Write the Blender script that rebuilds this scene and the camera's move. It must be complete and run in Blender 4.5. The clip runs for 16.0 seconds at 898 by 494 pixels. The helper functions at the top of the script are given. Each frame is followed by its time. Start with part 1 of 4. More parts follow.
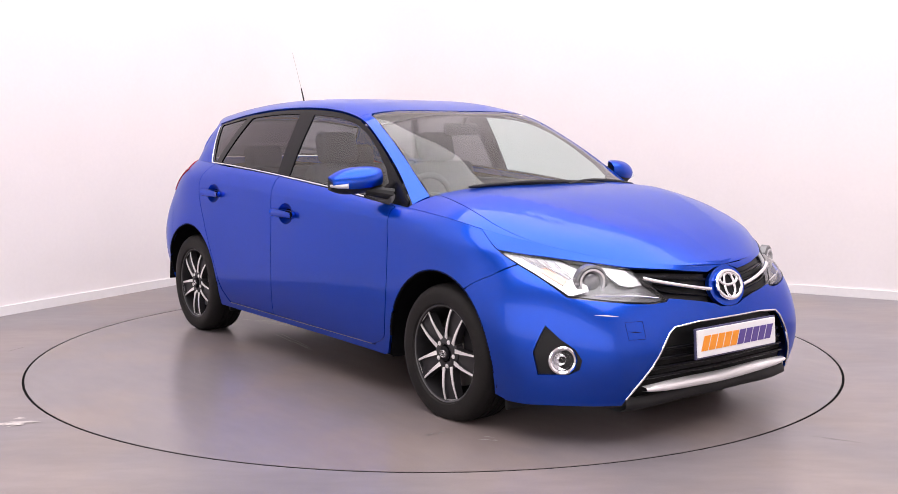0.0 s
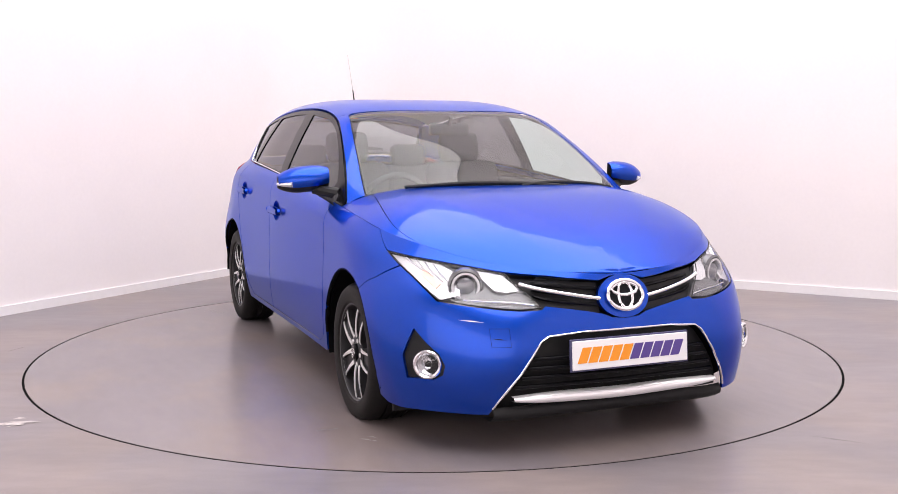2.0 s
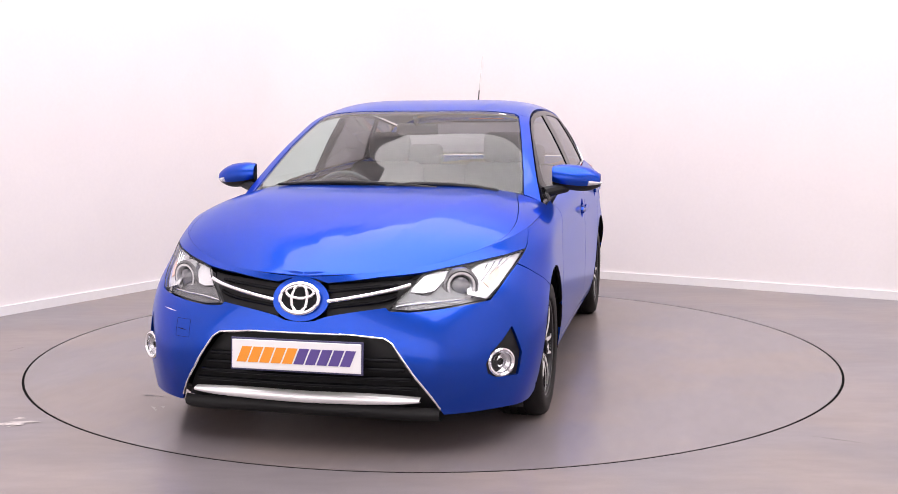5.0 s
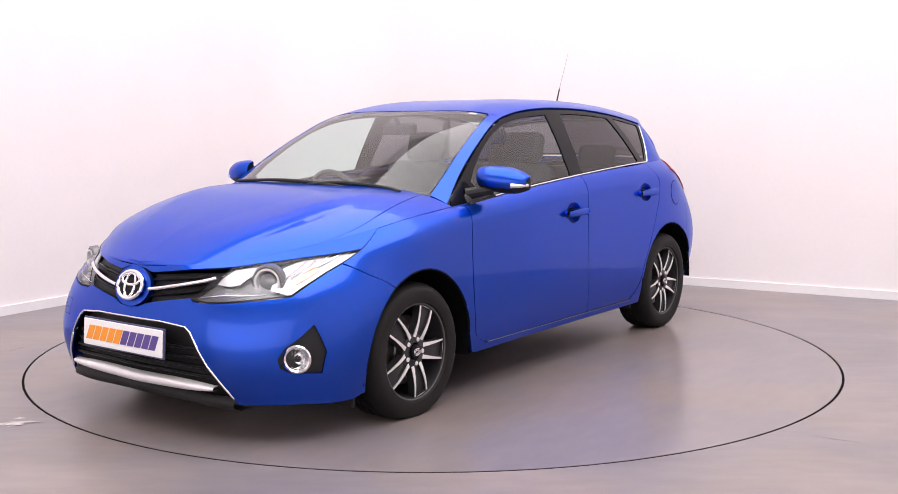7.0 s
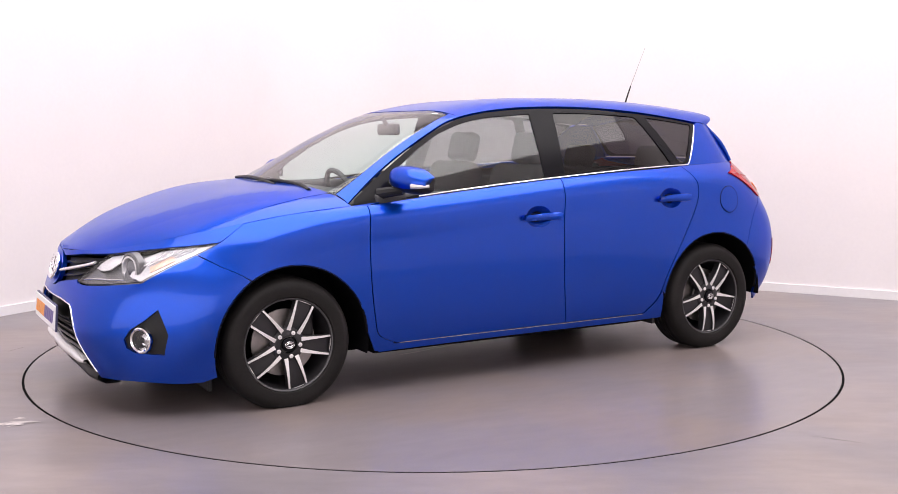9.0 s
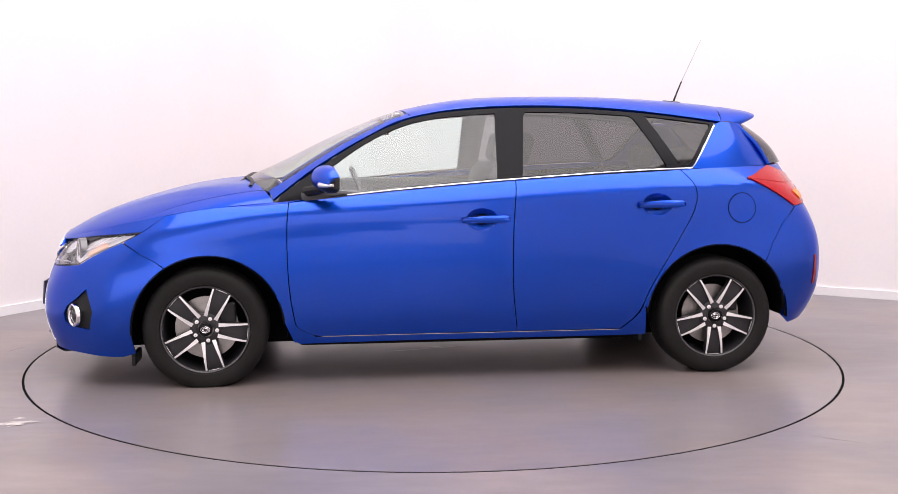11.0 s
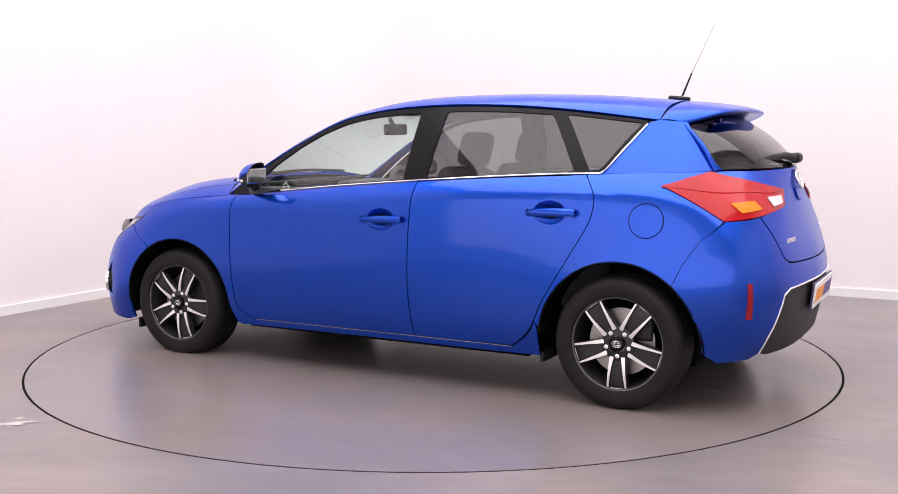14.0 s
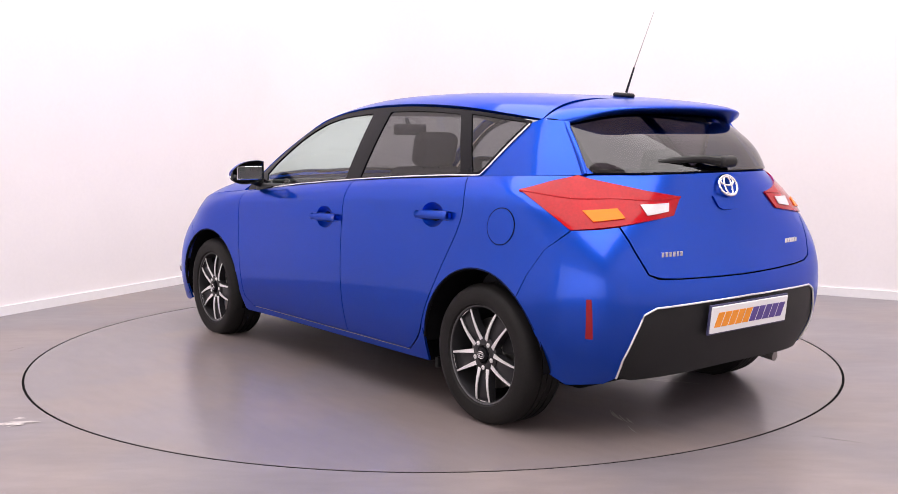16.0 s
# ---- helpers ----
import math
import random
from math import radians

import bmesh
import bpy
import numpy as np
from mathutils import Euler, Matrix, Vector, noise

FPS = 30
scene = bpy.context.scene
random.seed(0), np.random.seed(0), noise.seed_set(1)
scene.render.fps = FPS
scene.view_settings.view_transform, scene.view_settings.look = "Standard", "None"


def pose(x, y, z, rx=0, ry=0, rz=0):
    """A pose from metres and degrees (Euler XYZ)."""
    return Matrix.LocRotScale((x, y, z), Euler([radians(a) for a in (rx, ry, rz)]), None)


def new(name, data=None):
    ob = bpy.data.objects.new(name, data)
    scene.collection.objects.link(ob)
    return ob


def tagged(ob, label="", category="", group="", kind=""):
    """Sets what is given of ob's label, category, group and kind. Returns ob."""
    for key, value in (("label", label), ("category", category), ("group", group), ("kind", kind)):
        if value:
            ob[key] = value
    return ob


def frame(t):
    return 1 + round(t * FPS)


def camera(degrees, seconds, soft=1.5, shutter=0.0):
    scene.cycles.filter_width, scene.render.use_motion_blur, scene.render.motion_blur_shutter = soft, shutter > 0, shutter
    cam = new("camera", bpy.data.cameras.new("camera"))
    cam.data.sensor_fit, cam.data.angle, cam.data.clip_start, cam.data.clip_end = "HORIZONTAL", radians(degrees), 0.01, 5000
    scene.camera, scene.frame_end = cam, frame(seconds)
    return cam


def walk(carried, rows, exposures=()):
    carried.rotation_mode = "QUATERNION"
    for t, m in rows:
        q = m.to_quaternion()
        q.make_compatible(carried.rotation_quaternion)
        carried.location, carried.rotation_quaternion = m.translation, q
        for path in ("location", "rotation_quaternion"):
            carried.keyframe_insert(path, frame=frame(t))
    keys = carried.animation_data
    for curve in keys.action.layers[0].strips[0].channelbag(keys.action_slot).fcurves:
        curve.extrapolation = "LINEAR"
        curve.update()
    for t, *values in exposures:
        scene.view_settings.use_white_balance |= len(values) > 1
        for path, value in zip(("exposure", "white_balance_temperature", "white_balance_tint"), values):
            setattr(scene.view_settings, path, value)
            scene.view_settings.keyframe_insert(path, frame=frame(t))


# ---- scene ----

from mathutils.geometry import delaunay_2d_cdt

# ---------------------------------------------------------------- camera
cam = camera(47.2, 16.0, soft=0.8)
EYE = pose(0.0, -5.913, 1.249, 90 - 6.37, 0.03, -0.784)
walk(cam, [(0.0, EYE), (16.0, EYE)])

# ---------------------------------------------------------------- light
world = bpy.data.worlds.new("world")
scene.world = world
world.use_nodes = True
world.node_tree.nodes["Background"].inputs[0].default_value = (0.9, 0.93, 1.0, 1)
world.node_tree.nodes["Background"].inputs[1].default_value = 0.05
scene.view_settings.exposure = 0.0


def softbox(name, x, y, z, sx, sy, watts, turn=0.0, colour=(1.0, 0.945, 0.945)):
    lamp = bpy.data.lights.new(name, "AREA")
    lamp.shape, lamp.size, lamp.size_y, lamp.energy, lamp.color = "RECTANGLE", sx, sy, watts, colour
    ob = new(name, lamp)
    ob.matrix_world = pose(x, y, z, 0, 0, turn)
    return ob


ROOM_H = 6.0
softbox("ceiling_softbox", 0.85, -2.1, ROOM_H - 0.03, 9.0, 9.0, 870, -30)

# broad unseen lamp added behind the camera; brightens the side turned towards it
front_fill = softbox("front_fill_light", -1.6, -7.6, 1.85, 10.2, 2.7, 115)
front_fill.matrix_world = pose(-1.6, -7.6, 1.85, 90, 0, -30.1)


# ---------------------------------------------------------------- materials
def nodes_of(name):
    m = bpy.data.materials.new(name)
    m.use_nodes = True
    n = m.node_tree.nodes
    return m, n, m.node_tree.links, n["Principled BSDF"]


def mat(name, colour, rough=0.5, metal=0.0, coat=0.0, grain=0.0, scale=60.0, bump=0.0, spec=0.5):
    """A surface whose colour and gloss vary a little at two scales."""
    m, n, l, b = nodes_of(name)
    b.inputs["Base Color"].default_value = (*colour, 1)
    b.inputs["Roughness"].default_value = rough
    b.inputs["Metallic"].default_value = metal
    b.inputs["Coat Weight"].default_value = coat
    b.inputs["Coat Roughness"].default_value = 0.04
    b.inputs["Specular IOR Level"].default_value = spec
    if grain or bump:
        co = n.new("ShaderNodeTexCoord")
        big, fine = n.new("ShaderNodeTexNoise"), n.new("ShaderNodeTexNoise")
        big.inputs["Scale"].default_value, fine.inputs["Scale"].default_value = scale / 14, scale
        big.inputs["Detail"].default_value, fine.inputs["Detail"].default_value = 3, 4
        mix = n.new("ShaderNodeMix")
        mix.inputs[0].default_value = 0.5
        for t, k in ((big, 2), (fine, 3)):
            l.new(co.outputs["Object"], t.inputs["Vector"])
            l.new(t.outputs["Fac"], mix.inputs[k])
        if grain:
            ramp = n.new("ShaderNodeMapRange")
            ramp.inputs[1].default_value, ramp.inputs[2].default_value = 0.3, 0.7
            ramp.inputs[3].default_value, ramp.inputs[4].default_value = 1 - grain, 1 + grain
            l.new(mix.outputs[0], ramp.inputs[0])
            hue = n.new("ShaderNodeHueSaturation")
            hue.inputs["Color"].default_value = (*colour, 1)
            l.new(ramp.outputs[0], hue.inputs["Value"])
            l.new(hue.outputs[0], b.inputs["Base Color"])
        if bump:
            bm_ = n.new("ShaderNodeBump")
            bm_.inputs["Strength"].default_value, bm_.inputs["Distance"].default_value = bump, 0.002
            l.new(fine.outputs["Fac"], bm_.inputs["Height"])
            l.new(bm_.outputs[0], b.inputs["Normal"])
    return m


def glass(name, tint, facing=0.05, rough=0.0):
    """A pane: tinted clear glass whose mirror grows from facing towards one at a slant."""
    m = bpy.data.materials.new(name)
    m.use_nodes = True
    n, l = m.node_tree.nodes, m.node_tree.links
    n.remove(n["Principled BSDF"])
    clear, gloss, mix, lw = (n.new("ShaderNodeBsdfTransparent"), n.new("ShaderNodeBsdfGlossy"), n.new("ShaderNodeMixShader"), n.new("ShaderNodeLayerWeight"))
    clear.inputs[0].default_value = (*tint, 1)
    gloss.inputs["Roughness"].default_value = rough
    lw.inputs["Blend"].default_value = 0.5
    power, ramp = n.new("ShaderNodeMath"), n.new("ShaderNodeMapRange")
    power.operation = "POWER"
    power.inputs[1].default_value = 5.0
    ramp.inputs[3].default_value, ramp.inputs[4].default_value = facing, 1.0
    l.new(lw.outputs["Facing"], power.inputs[0])
    l.new(power.outputs[0], ramp.inputs[0])
    l.new(ramp.outputs[0], mix.inputs[0])
    l.new(clear.outputs[0], mix.inputs[1])
    l.new(gloss.outputs[0], mix.inputs[2])
    l.new(mix.outputs[0], n["Material Output"].inputs[0])
    return m


def paint_material():
    """Metallic blue lacquer: fine flakes under a clear coat."""
    m, n, l, b = nodes_of("blue_metallic_paint")
    co, vor, hue = n.new("ShaderNodeTexCoord"), n.new("ShaderNodeTexVoronoi"), n.new("ShaderNodeHueSaturation")
    vor.inputs["Scale"].default_value = 900
    l.new(co.outputs["Object"], vor.inputs["Vector"])
    rng = n.new("ShaderNodeMapRange")
    rng.inputs[3].default_value, rng.inputs[4].default_value = 0.85, 1.15
    l.new(vor.outputs["Color"], rng.inputs[0])
    l.new(rng.outputs[0], hue.inputs["Value"])
    hue.inputs["Color"].default_value = (0.003, 0.058, 0.475, 1)
    l.new(hue.outputs[0], b.inputs["Base Color"])
    b.inputs["Metallic"].default_value = 0.92
    b.inputs["Roughness"].default_value = 0.30
    b.inputs["Specular Tint"].default_value = (0.30, 0.45, 1.0, 1)
    b.inputs["Coat Weight"].default_value = 0.55
    b.inputs["Coat Roughness"].default_value = 0.04
    peel, bp = n.new("ShaderNodeTexNoise"), n.new("ShaderNodeBump")
    peel.inputs["Scale"].default_value = 260
    bp.inputs["Strength"].default_value, bp.inputs["Distance"].default_value = 0.03, 0.001
    l.new(co.outputs["Object"], peel.inputs["Vector"])
    l.new(peel.outputs["Fac"], bp.inputs["Height"])
    l.new(bp.outputs[0], b.inputs["Coat Normal"])
    return m


def floor_material(name, tone, stain=0.12, gloss=(0.21, 0.26)):
    """Grey studio floor paint: cloudy stains of cool and warm grey, fine streaks and grain."""
    m, n, l, b = nodes_of(name)
    co = n.new("ShaderNodeTexCoord")
    lay = n.new("ShaderNodeMapping")
    lay.inputs["Scale"].default_value = (0.55, 1.5, 1)
    lay.inputs["Rotation"].default_value = (0, 0, 0.35)
    l.new(co.outputs["Object"], lay.inputs["Vector"])
    cloud, stains, fine, wear = (n.new("ShaderNodeTexNoise") for _ in range(4))
    for t, sc, d, src in ((cloud, 0.9, 3, co.outputs["Object"]), (stains, 1.7, 3, lay.outputs[0]), (fine, 160, 3, co.outputs["Object"]), (wear, 11, 2, lay.outputs[0])):
        t.inputs["Scale"].default_value, t.inputs["Detail"].default_value = sc, d
        t.inputs["Roughness"].default_value = 0.55
        l.new(src, t.inputs["Vector"])

    def span(src, lo, hi, out0, out1):
        r = n.new("ShaderNodeMapRange")
        r.interpolation_type = "SMOOTHSTEP"
        for i, v in ((1, lo), (2, hi), (3, out0), (4, out1)):
            r.inputs[i].default_value = v
        l.new(src, r.inputs[0])
        return r.outputs[0]

    def times(p, q):
        k = n.new("ShaderNodeMath")
        k.operation = "MULTIPLY"
        l.new(p, k.inputs[0])
        l.new(q, k.inputs[1])
        return k.outputs[0]

    value = times(span(stains.outputs["Fac"], 0.22, 0.78, 1 - stain, 1 + stain * 0.7), span(fine.outputs["Fac"], 0.3, 0.7, 0.965, 1.035))
    value = times(value, span(wear.outputs["Fac"], 0.2, 0.8, 1 - stain * 0.5, 1 + stain * 0.4))
    value = times(value, span(cloud.outputs["Fac"], 0.35, 0.65, 1 - stain * 0.5, 1 + stain * 0.5))
    tint = n.new("ShaderNodeMix")
    tint.data_type = "RGBA"
    tint.inputs[6].default_value = (tone[0] * 0.96, tone[1], tone[2] * 1.05, 1)
    tint.inputs[7].default_value = (tone[0] * 1.02, tone[1], tone[2] * 0.95, 1)
    l.new(span(cloud.outputs["Fac"], 0.4, 0.6, 0, 1), tint.inputs[0])
    hue = n.new("ShaderNodeHueSaturation")
    l.new(tint.outputs[2], hue.inputs["Color"])
    l.new(value, hue.inputs["Value"])
    l.new(hue.outputs[0], b.inputs["Base Color"])
    b.inputs["Specular IOR Level"].default_value = 0.36
    l.new(span(cloud.outputs["Fac"], 0.2, 0.8, *gloss), b.inputs["Roughness"])
    bp = n.new("ShaderNodeBump")
    bp.inputs["Strength"].default_value, bp.inputs["Distance"].default_value = 0.05, 0.002
    l.new(fine.outputs["Fac"], bp.inputs["Height"])
    l.new(bp.outputs[0], b.inputs["Normal"])
    return m


PAINT = paint_material()
FLOOR = floor_material("studio_floor_paint", (0.205, 0.176, 0.180), 0.15, (0.30, 0.36))
DISC = floor_material("turntable_floor_paint", (0.200, 0.170, 0.172), 0.06)
WALL = mat("white_wall_paint", (0.80, 0.755, 0.765), 0.7, grain=0.02, scale=40, bump=0.05)
GREYWALL = mat("off_white_wall_paint", (0.72, 0.69, 0.69), 0.8, grain=0.03)
SKIRT = mat("white_skirting_gloss", (0.80, 0.78, 0.79), 0.35, grain=0.03, scale=30)
CEIL = mat("white_ceiling_paint", (0.82, 0.80, 0.80), 0.8, grain=0.02)
BLACK = mat("black_plastic", (0.010, 0.010, 0.011), 0.5, grain=0.15, scale=200, bump=0.1, spec=0.3)
GLOSSBLACK = mat("gloss_black_trim", (0.006, 0.006, 0.008), 0.2, spec=0.12)
DARK = mat("dark_liner", (0.005, 0.005, 0.006), 0.9, grain=0.2, spec=0.05)
PIT = mat("dark_joint", (0.01, 0.009, 0.009), 0.9)
RUBBER = mat("tyre_rubber", (0.011, 0.010, 0.010), 0.6, grain=0.3, scale=90, bump=0.25, spec=0.2)
CHROME = mat("chrome", (0.88, 0.88, 0.9), 0.07, 1.0)
ALLOY = mat("machined_alloy", (0.84, 0.83, 0.83), 0.42, 0.55, grain=0.08, scale=200)
GUNMETAL = mat("gunmetal_paint", (0.028, 0.027, 0.030), 0.4, 0.3, 0.1, spec=0.3)
STEELDARK = mat("dark_rim_lip", (0.10, 0.10, 0.105), 0.4, 0.6)
STEEL = mat("brake_steel", (0.35, 0.33, 0.32), 0.4, 1.0, grain=0.15)
CLEAR = glass("windscreen_glass", (0.82, 0.92, 0.88), 0.07)
SIDEGLASS = glass("side_glass", (0.80, 0.90, 0.87), 0.09)
TINT = glass("privacy_glass", (0.22, 0.205, 0.22), 0.06)
REARTINT = glass("rear_privacy_glass", (0.17, 0.155, 0.18), 0.07)
LENS = glass("lamp_lens", (0.95, 0.96, 0.97), 0.04)
CLOTH = mat("charcoal_cloth", (0.035, 0.035, 0.04), 0.9, grain=0.25, scale=250, bump=0.2)
TRIM = mat("grey_dash_plastic", (0.05, 0.05, 0.055), 0.6, grain=0.1, scale=250, bump=0.2)
LINING = mat("pale_headlining", (0.55, 0.54, 0.52), 0.9, grain=0.05)
SILVER = mat("lamp_reflector", (0.62, 0.62, 0.64), 0.22, 1.0)
REDLENS = mat("red_lens", (0.36, 0.002, 0.007), 0.10, coat=0.15, grain=0.25, scale=90, spec=0.2)
REDDARK = mat("dark_red_lens", (0.25, 0.004, 0.01), 0.2, coat=0.2, spec=0.3)
AMBERPALE = mat("pale_amber_reflector", (0.80, 0.50, 0.38), 0.25, 0.2)
AMBER = mat("amber_lens", (0.85, 0.20, 0.01), 0.2, spec=0.2)
WHITE = mat("white_plate", (0.82, 0.82, 0.84), 0.35)
ORANGE = mat("orange_print", (0.85, 0.30, 0.02), 0.4)
PURPLE = mat("purple_print", (0.09, 0.055, 0.26), 0.4)
BLADE = mat("satin_chrome", (0.92, 0.92, 0.93), 0.3, 0.55)
LAMPLIT = mat("white_lamp_reflector", (0.74, 0.74, 0.76), 0.22, 0.5, grain=0.12, scale=120)
SMOKED = mat("smoked_lamp_bezel", (0.16, 0.16, 0.17), 0.25, 0.4, grain=0.1, scale=150)
PROJECTOR = mat("grey_projector_glass", (0.17, 0.17, 0.19), 0.06, 0.2, coat=0.6)
JOINT_SHADE = mat("black_joint_shade", (0.004, 0.004, 0.004), 0.95, spec=0.05)


# ---------------------------------------------------------------- mesh tools
def mesh_part(name, V, F, material, parent=None, normals=None, label="", smooth=True):
    me = bpy.data.meshes.new(name)
    me.from_pydata([tuple(v) for v in V], [], F)
    me.validate()
    me.polygons.foreach_set("use_smooth", [smooth] * len(me.polygons))
    me.materials.append(material)
    if normals is not None:
        me.normals_split_custom_set_from_vertices([tuple(v) for v in normals])
    me.update()
    ob = new(name, me)
    if parent is not None:
        ob.parent = parent
    if label:
        tagged(ob, label)
    return ob


def part(name, bm, material, parent=None, label="", smooth=False, angle=35):
    bmesh.ops.recalc_face_normals(bm, faces=bm.faces)
    me = bpy.data.meshes.new(name)
    bm.to_mesh(me)
    bm.free()
    me.materials.append(material)
    if smooth:
        me.polygons.foreach_set("use_smooth", [True] * len(me.polygons))
        me.set_sharp_from_angle(angle=radians(angle))
    ob = new(name, me)
    if parent is not None:
        ob.parent = parent
    if label:
        tagged(ob, label)
    return ob


def box(bm, x, y, z, sx, sy, sz, bevel=0.0, m=None):
    """A box about (x, y, z), its edges rounded by bevel."""
    r = bmesh.ops.create_cube(bm, size=1.0)
    vs = r["verts"]
    bmesh.ops.scale(bm, vec=(sx, sy, sz), verts=vs)
    if bevel:
        es = list({e for v in vs for e in v.link_edges})
        g = bmesh.ops.bevel(bm, geom=es, offset=bevel, segments=3, affect="EDGES", profile=0.5)
        vs = list({v for f in g["faces"] for v in f.verts} | {v for v in vs if v.is_valid})
    bmesh.ops.transform(bm, matrix=Matrix.Translation((x, y, z)) @ (m or Matrix()), verts=vs)
    return vs


def tube(bm, pts, r, n=10, r_end=None):
    """A round bar along points."""
    pts = [Vector(p) for p in pts]
    rings = []
    for i, p in enumerate(pts):
        d = (pts[min(i + 1, len(pts) - 1)] - pts[max(i - 1, 0)]).normalized()
        u = d.cross(Vector((0, 0, 1)) if abs(d.z) < 0.9 else Vector((1, 0, 0))).normalized()
        w = d.cross(u)
        k = i / max(1, len(pts) - 1)
        rr = r if r_end is None else r + (r_end - r) * k
        rings.append([bm.verts.new(p + rr * (math.cos(2 * math.pi * j / n) * u + math.sin(2 * math.pi * j / n) * w)) for j in range(n)])
    for a, b in zip(rings, rings[1:]):
        for j in range(n):
            bm.faces.new((a[j], a[(j + 1) % n], b[(j + 1) % n], b[j]))
    bm.faces.new(rings[0][::-1])
    bm.faces.new(rings[-1])


def lathe(bm, profile, n=64, closed=False):
    """Turn (radius, y) points about the y axis."""
    rings = []
    for r, y in profile:
        rings.append([bm.verts.new((r * math.cos(2 * math.pi * j / n), y, r * math.sin(2 * math.pi * j / n))) for j in range(n)])
    pairs = list(zip(rings, rings[1:])) + ([(rings[-1], rings[0])] if closed else [])
    for a, b in pairs:
        for j in range(n):
            bm.faces.new((a[j], a[(j + 1) % n], b[(j + 1) % n], b[j]))
    return rings


def crv(pts, n=6):
    """A smooth line through points (any number of coordinates)."""
    P = [np.array(p, float) for p in pts]
    out = []
    for i in range(len(P) - 1):
        a, b, c, d = P[max(i - 1, 0)], P[i], P[i + 1], P[min(i + 2, len(P) - 1)]
        for k in range(n):
            t = k / n
            out.append(tuple(0.5 * (2 * b + (c - a) * t + (2 * a - 5 * b + 4 * c - d) * t * t + (3 * b - a - 3 * c + d) * t ** 3)))
    out.append(tuple(P[-1]))
    return out


def arc(cx, cz, r, a0, a1, n=28):
    return [(cx + r * math.cos(radians(a0 + (a1 - a0) * i / n)), cz + r * math.sin(radians(a0 + (a1 - a0) * i / n))) for i in range(n + 1)]


class Skin:
    """A smooth surface through a net of points: first index along the car, second up it."""

    def __init__(self, net, mirror_first=False, mirror_last=False):
        G = np.array(net, float)
        self.n, self.m = G.shape[:2]
        self.pad = 0
        flip = np.array([1, -1, 1])
        if mirror_first:
            G = np.concatenate([(G[1:4] * flip)[::-1], G])
            self.pad = 3
        if mirror_last:
            G = np.concatenate([G, (G[-4:-1] * flip)[::-1]])
        self.G = G
        self.fold = None
        self.Ka, self.Kb = self.curv(G.shape[0]), self.curv(G.shape[1])

    @staticmethod
    def curv(n):
        A, D = np.eye(n), np.zeros((n, n))
        for i in range(1, n - 1):
            A[i, i - 1:i + 2] = 1, 4, 1
            D[i, i - 1:i + 2] = 6, -12, 6
        return np.linalg.solve(A, D)

    @staticmethod
    def basis(t, n, K):
        i = np.clip(np.floor(t).astype(int), 0, n - 2)
        s = t - i
        B = np.zeros((len(t), n))
        r = np.arange(len(t))
        B[r, i] += 1 - s
        B[r, i + 1] += s
        return B + ((1 - s) ** 3 - (1 - s))[:, None] / 6 * K[i] + (s ** 3 - s)[:, None] / 6 * K[i + 1]

    def at(self, ab):
        ab = np.atleast_2d(np.array(ab, float))
        A = self.basis(ab[:, 0] + self.pad, self.G.shape[0], self.Ka)
        B = self.basis(ab[:, 1], self.G.shape[1], self.Kb)
        P = np.einsum("ki,kj,ijc->kc", A, B, self.G)
        return P if self.fold is None else self.fold(P)

    def normal(self, ab):
        ab = np.atleast_2d(np.array(ab, float))
        e = 1e-3
        du = self.at(ab + [e, 0]) - self.at(ab - [e, 0])
        dv = self.at(ab + [0, e]) - self.at(ab - [0, e])
        nn = np.cross(dv, du)
        nn /= np.linalg.norm(nn, axis=1)[:, None] + 1e-12
        return nn

    def find(self, pts, view="xz", lo=0.0, hi=None):
        """The (a, b) of points seen along an axis (view "xz", "yz", "xy") or in space ("xyz")."""
        hi = self.n - 1 if hi is None else hi
        ax = ["xyz".index(c) for c in view]
        g = np.stack(np.meshgrid(np.linspace(lo, hi, 160), np.linspace(0, self.m - 1, 70), indexing="ij"), -1).reshape(-1, 2)
        S = self.at(g)[:, ax]
        out = []
        for p in pts:
            p = np.array(p, float)
            q = g[np.argmin(((S - p) ** 2).sum(1))].copy()
            for _ in range(5):
                e = 1e-3
                f = self.at([q, q + [e, 0], q + [0, e]])[:, ax]
                J = np.stack([(f[1] - f[0]) / e, (f[2] - f[0]) / e], 1)
                d = np.linalg.lstsq(J, p - f[0], rcond=None)[0]
                q = q + np.clip(d, -0.3, 0.3)
                q = np.clip(q, [lo, 0], [hi, self.m - 1])
            out.append(tuple(q))
        return out


def inside_many(P, poly):
    hit = np.zeros(len(P), bool)
    for (x1, y1), (x2, y2) in zip(poly, poly[1:] + poly[:1]):
        if y1 == y2:
            continue
        c = (y1 > P[:, 1]) != (y2 > P[:, 1])
        hit ^= c & (P[:, 0] < (x2 - x1) * (P[:, 1] - y1) / (y2 - y1) + x1)
    return hit


def dense(poly, step):
    out = []
    for a, b in zip(poly, poly[1:] + poly[:1]):
        a, b = np.array(a), np.array(b)
        n = max(1, int(np.ceil(np.abs((b - a) / step).max())))
        out += [tuple(a + (b - a) * k / n) for k in range(n)]
    return out


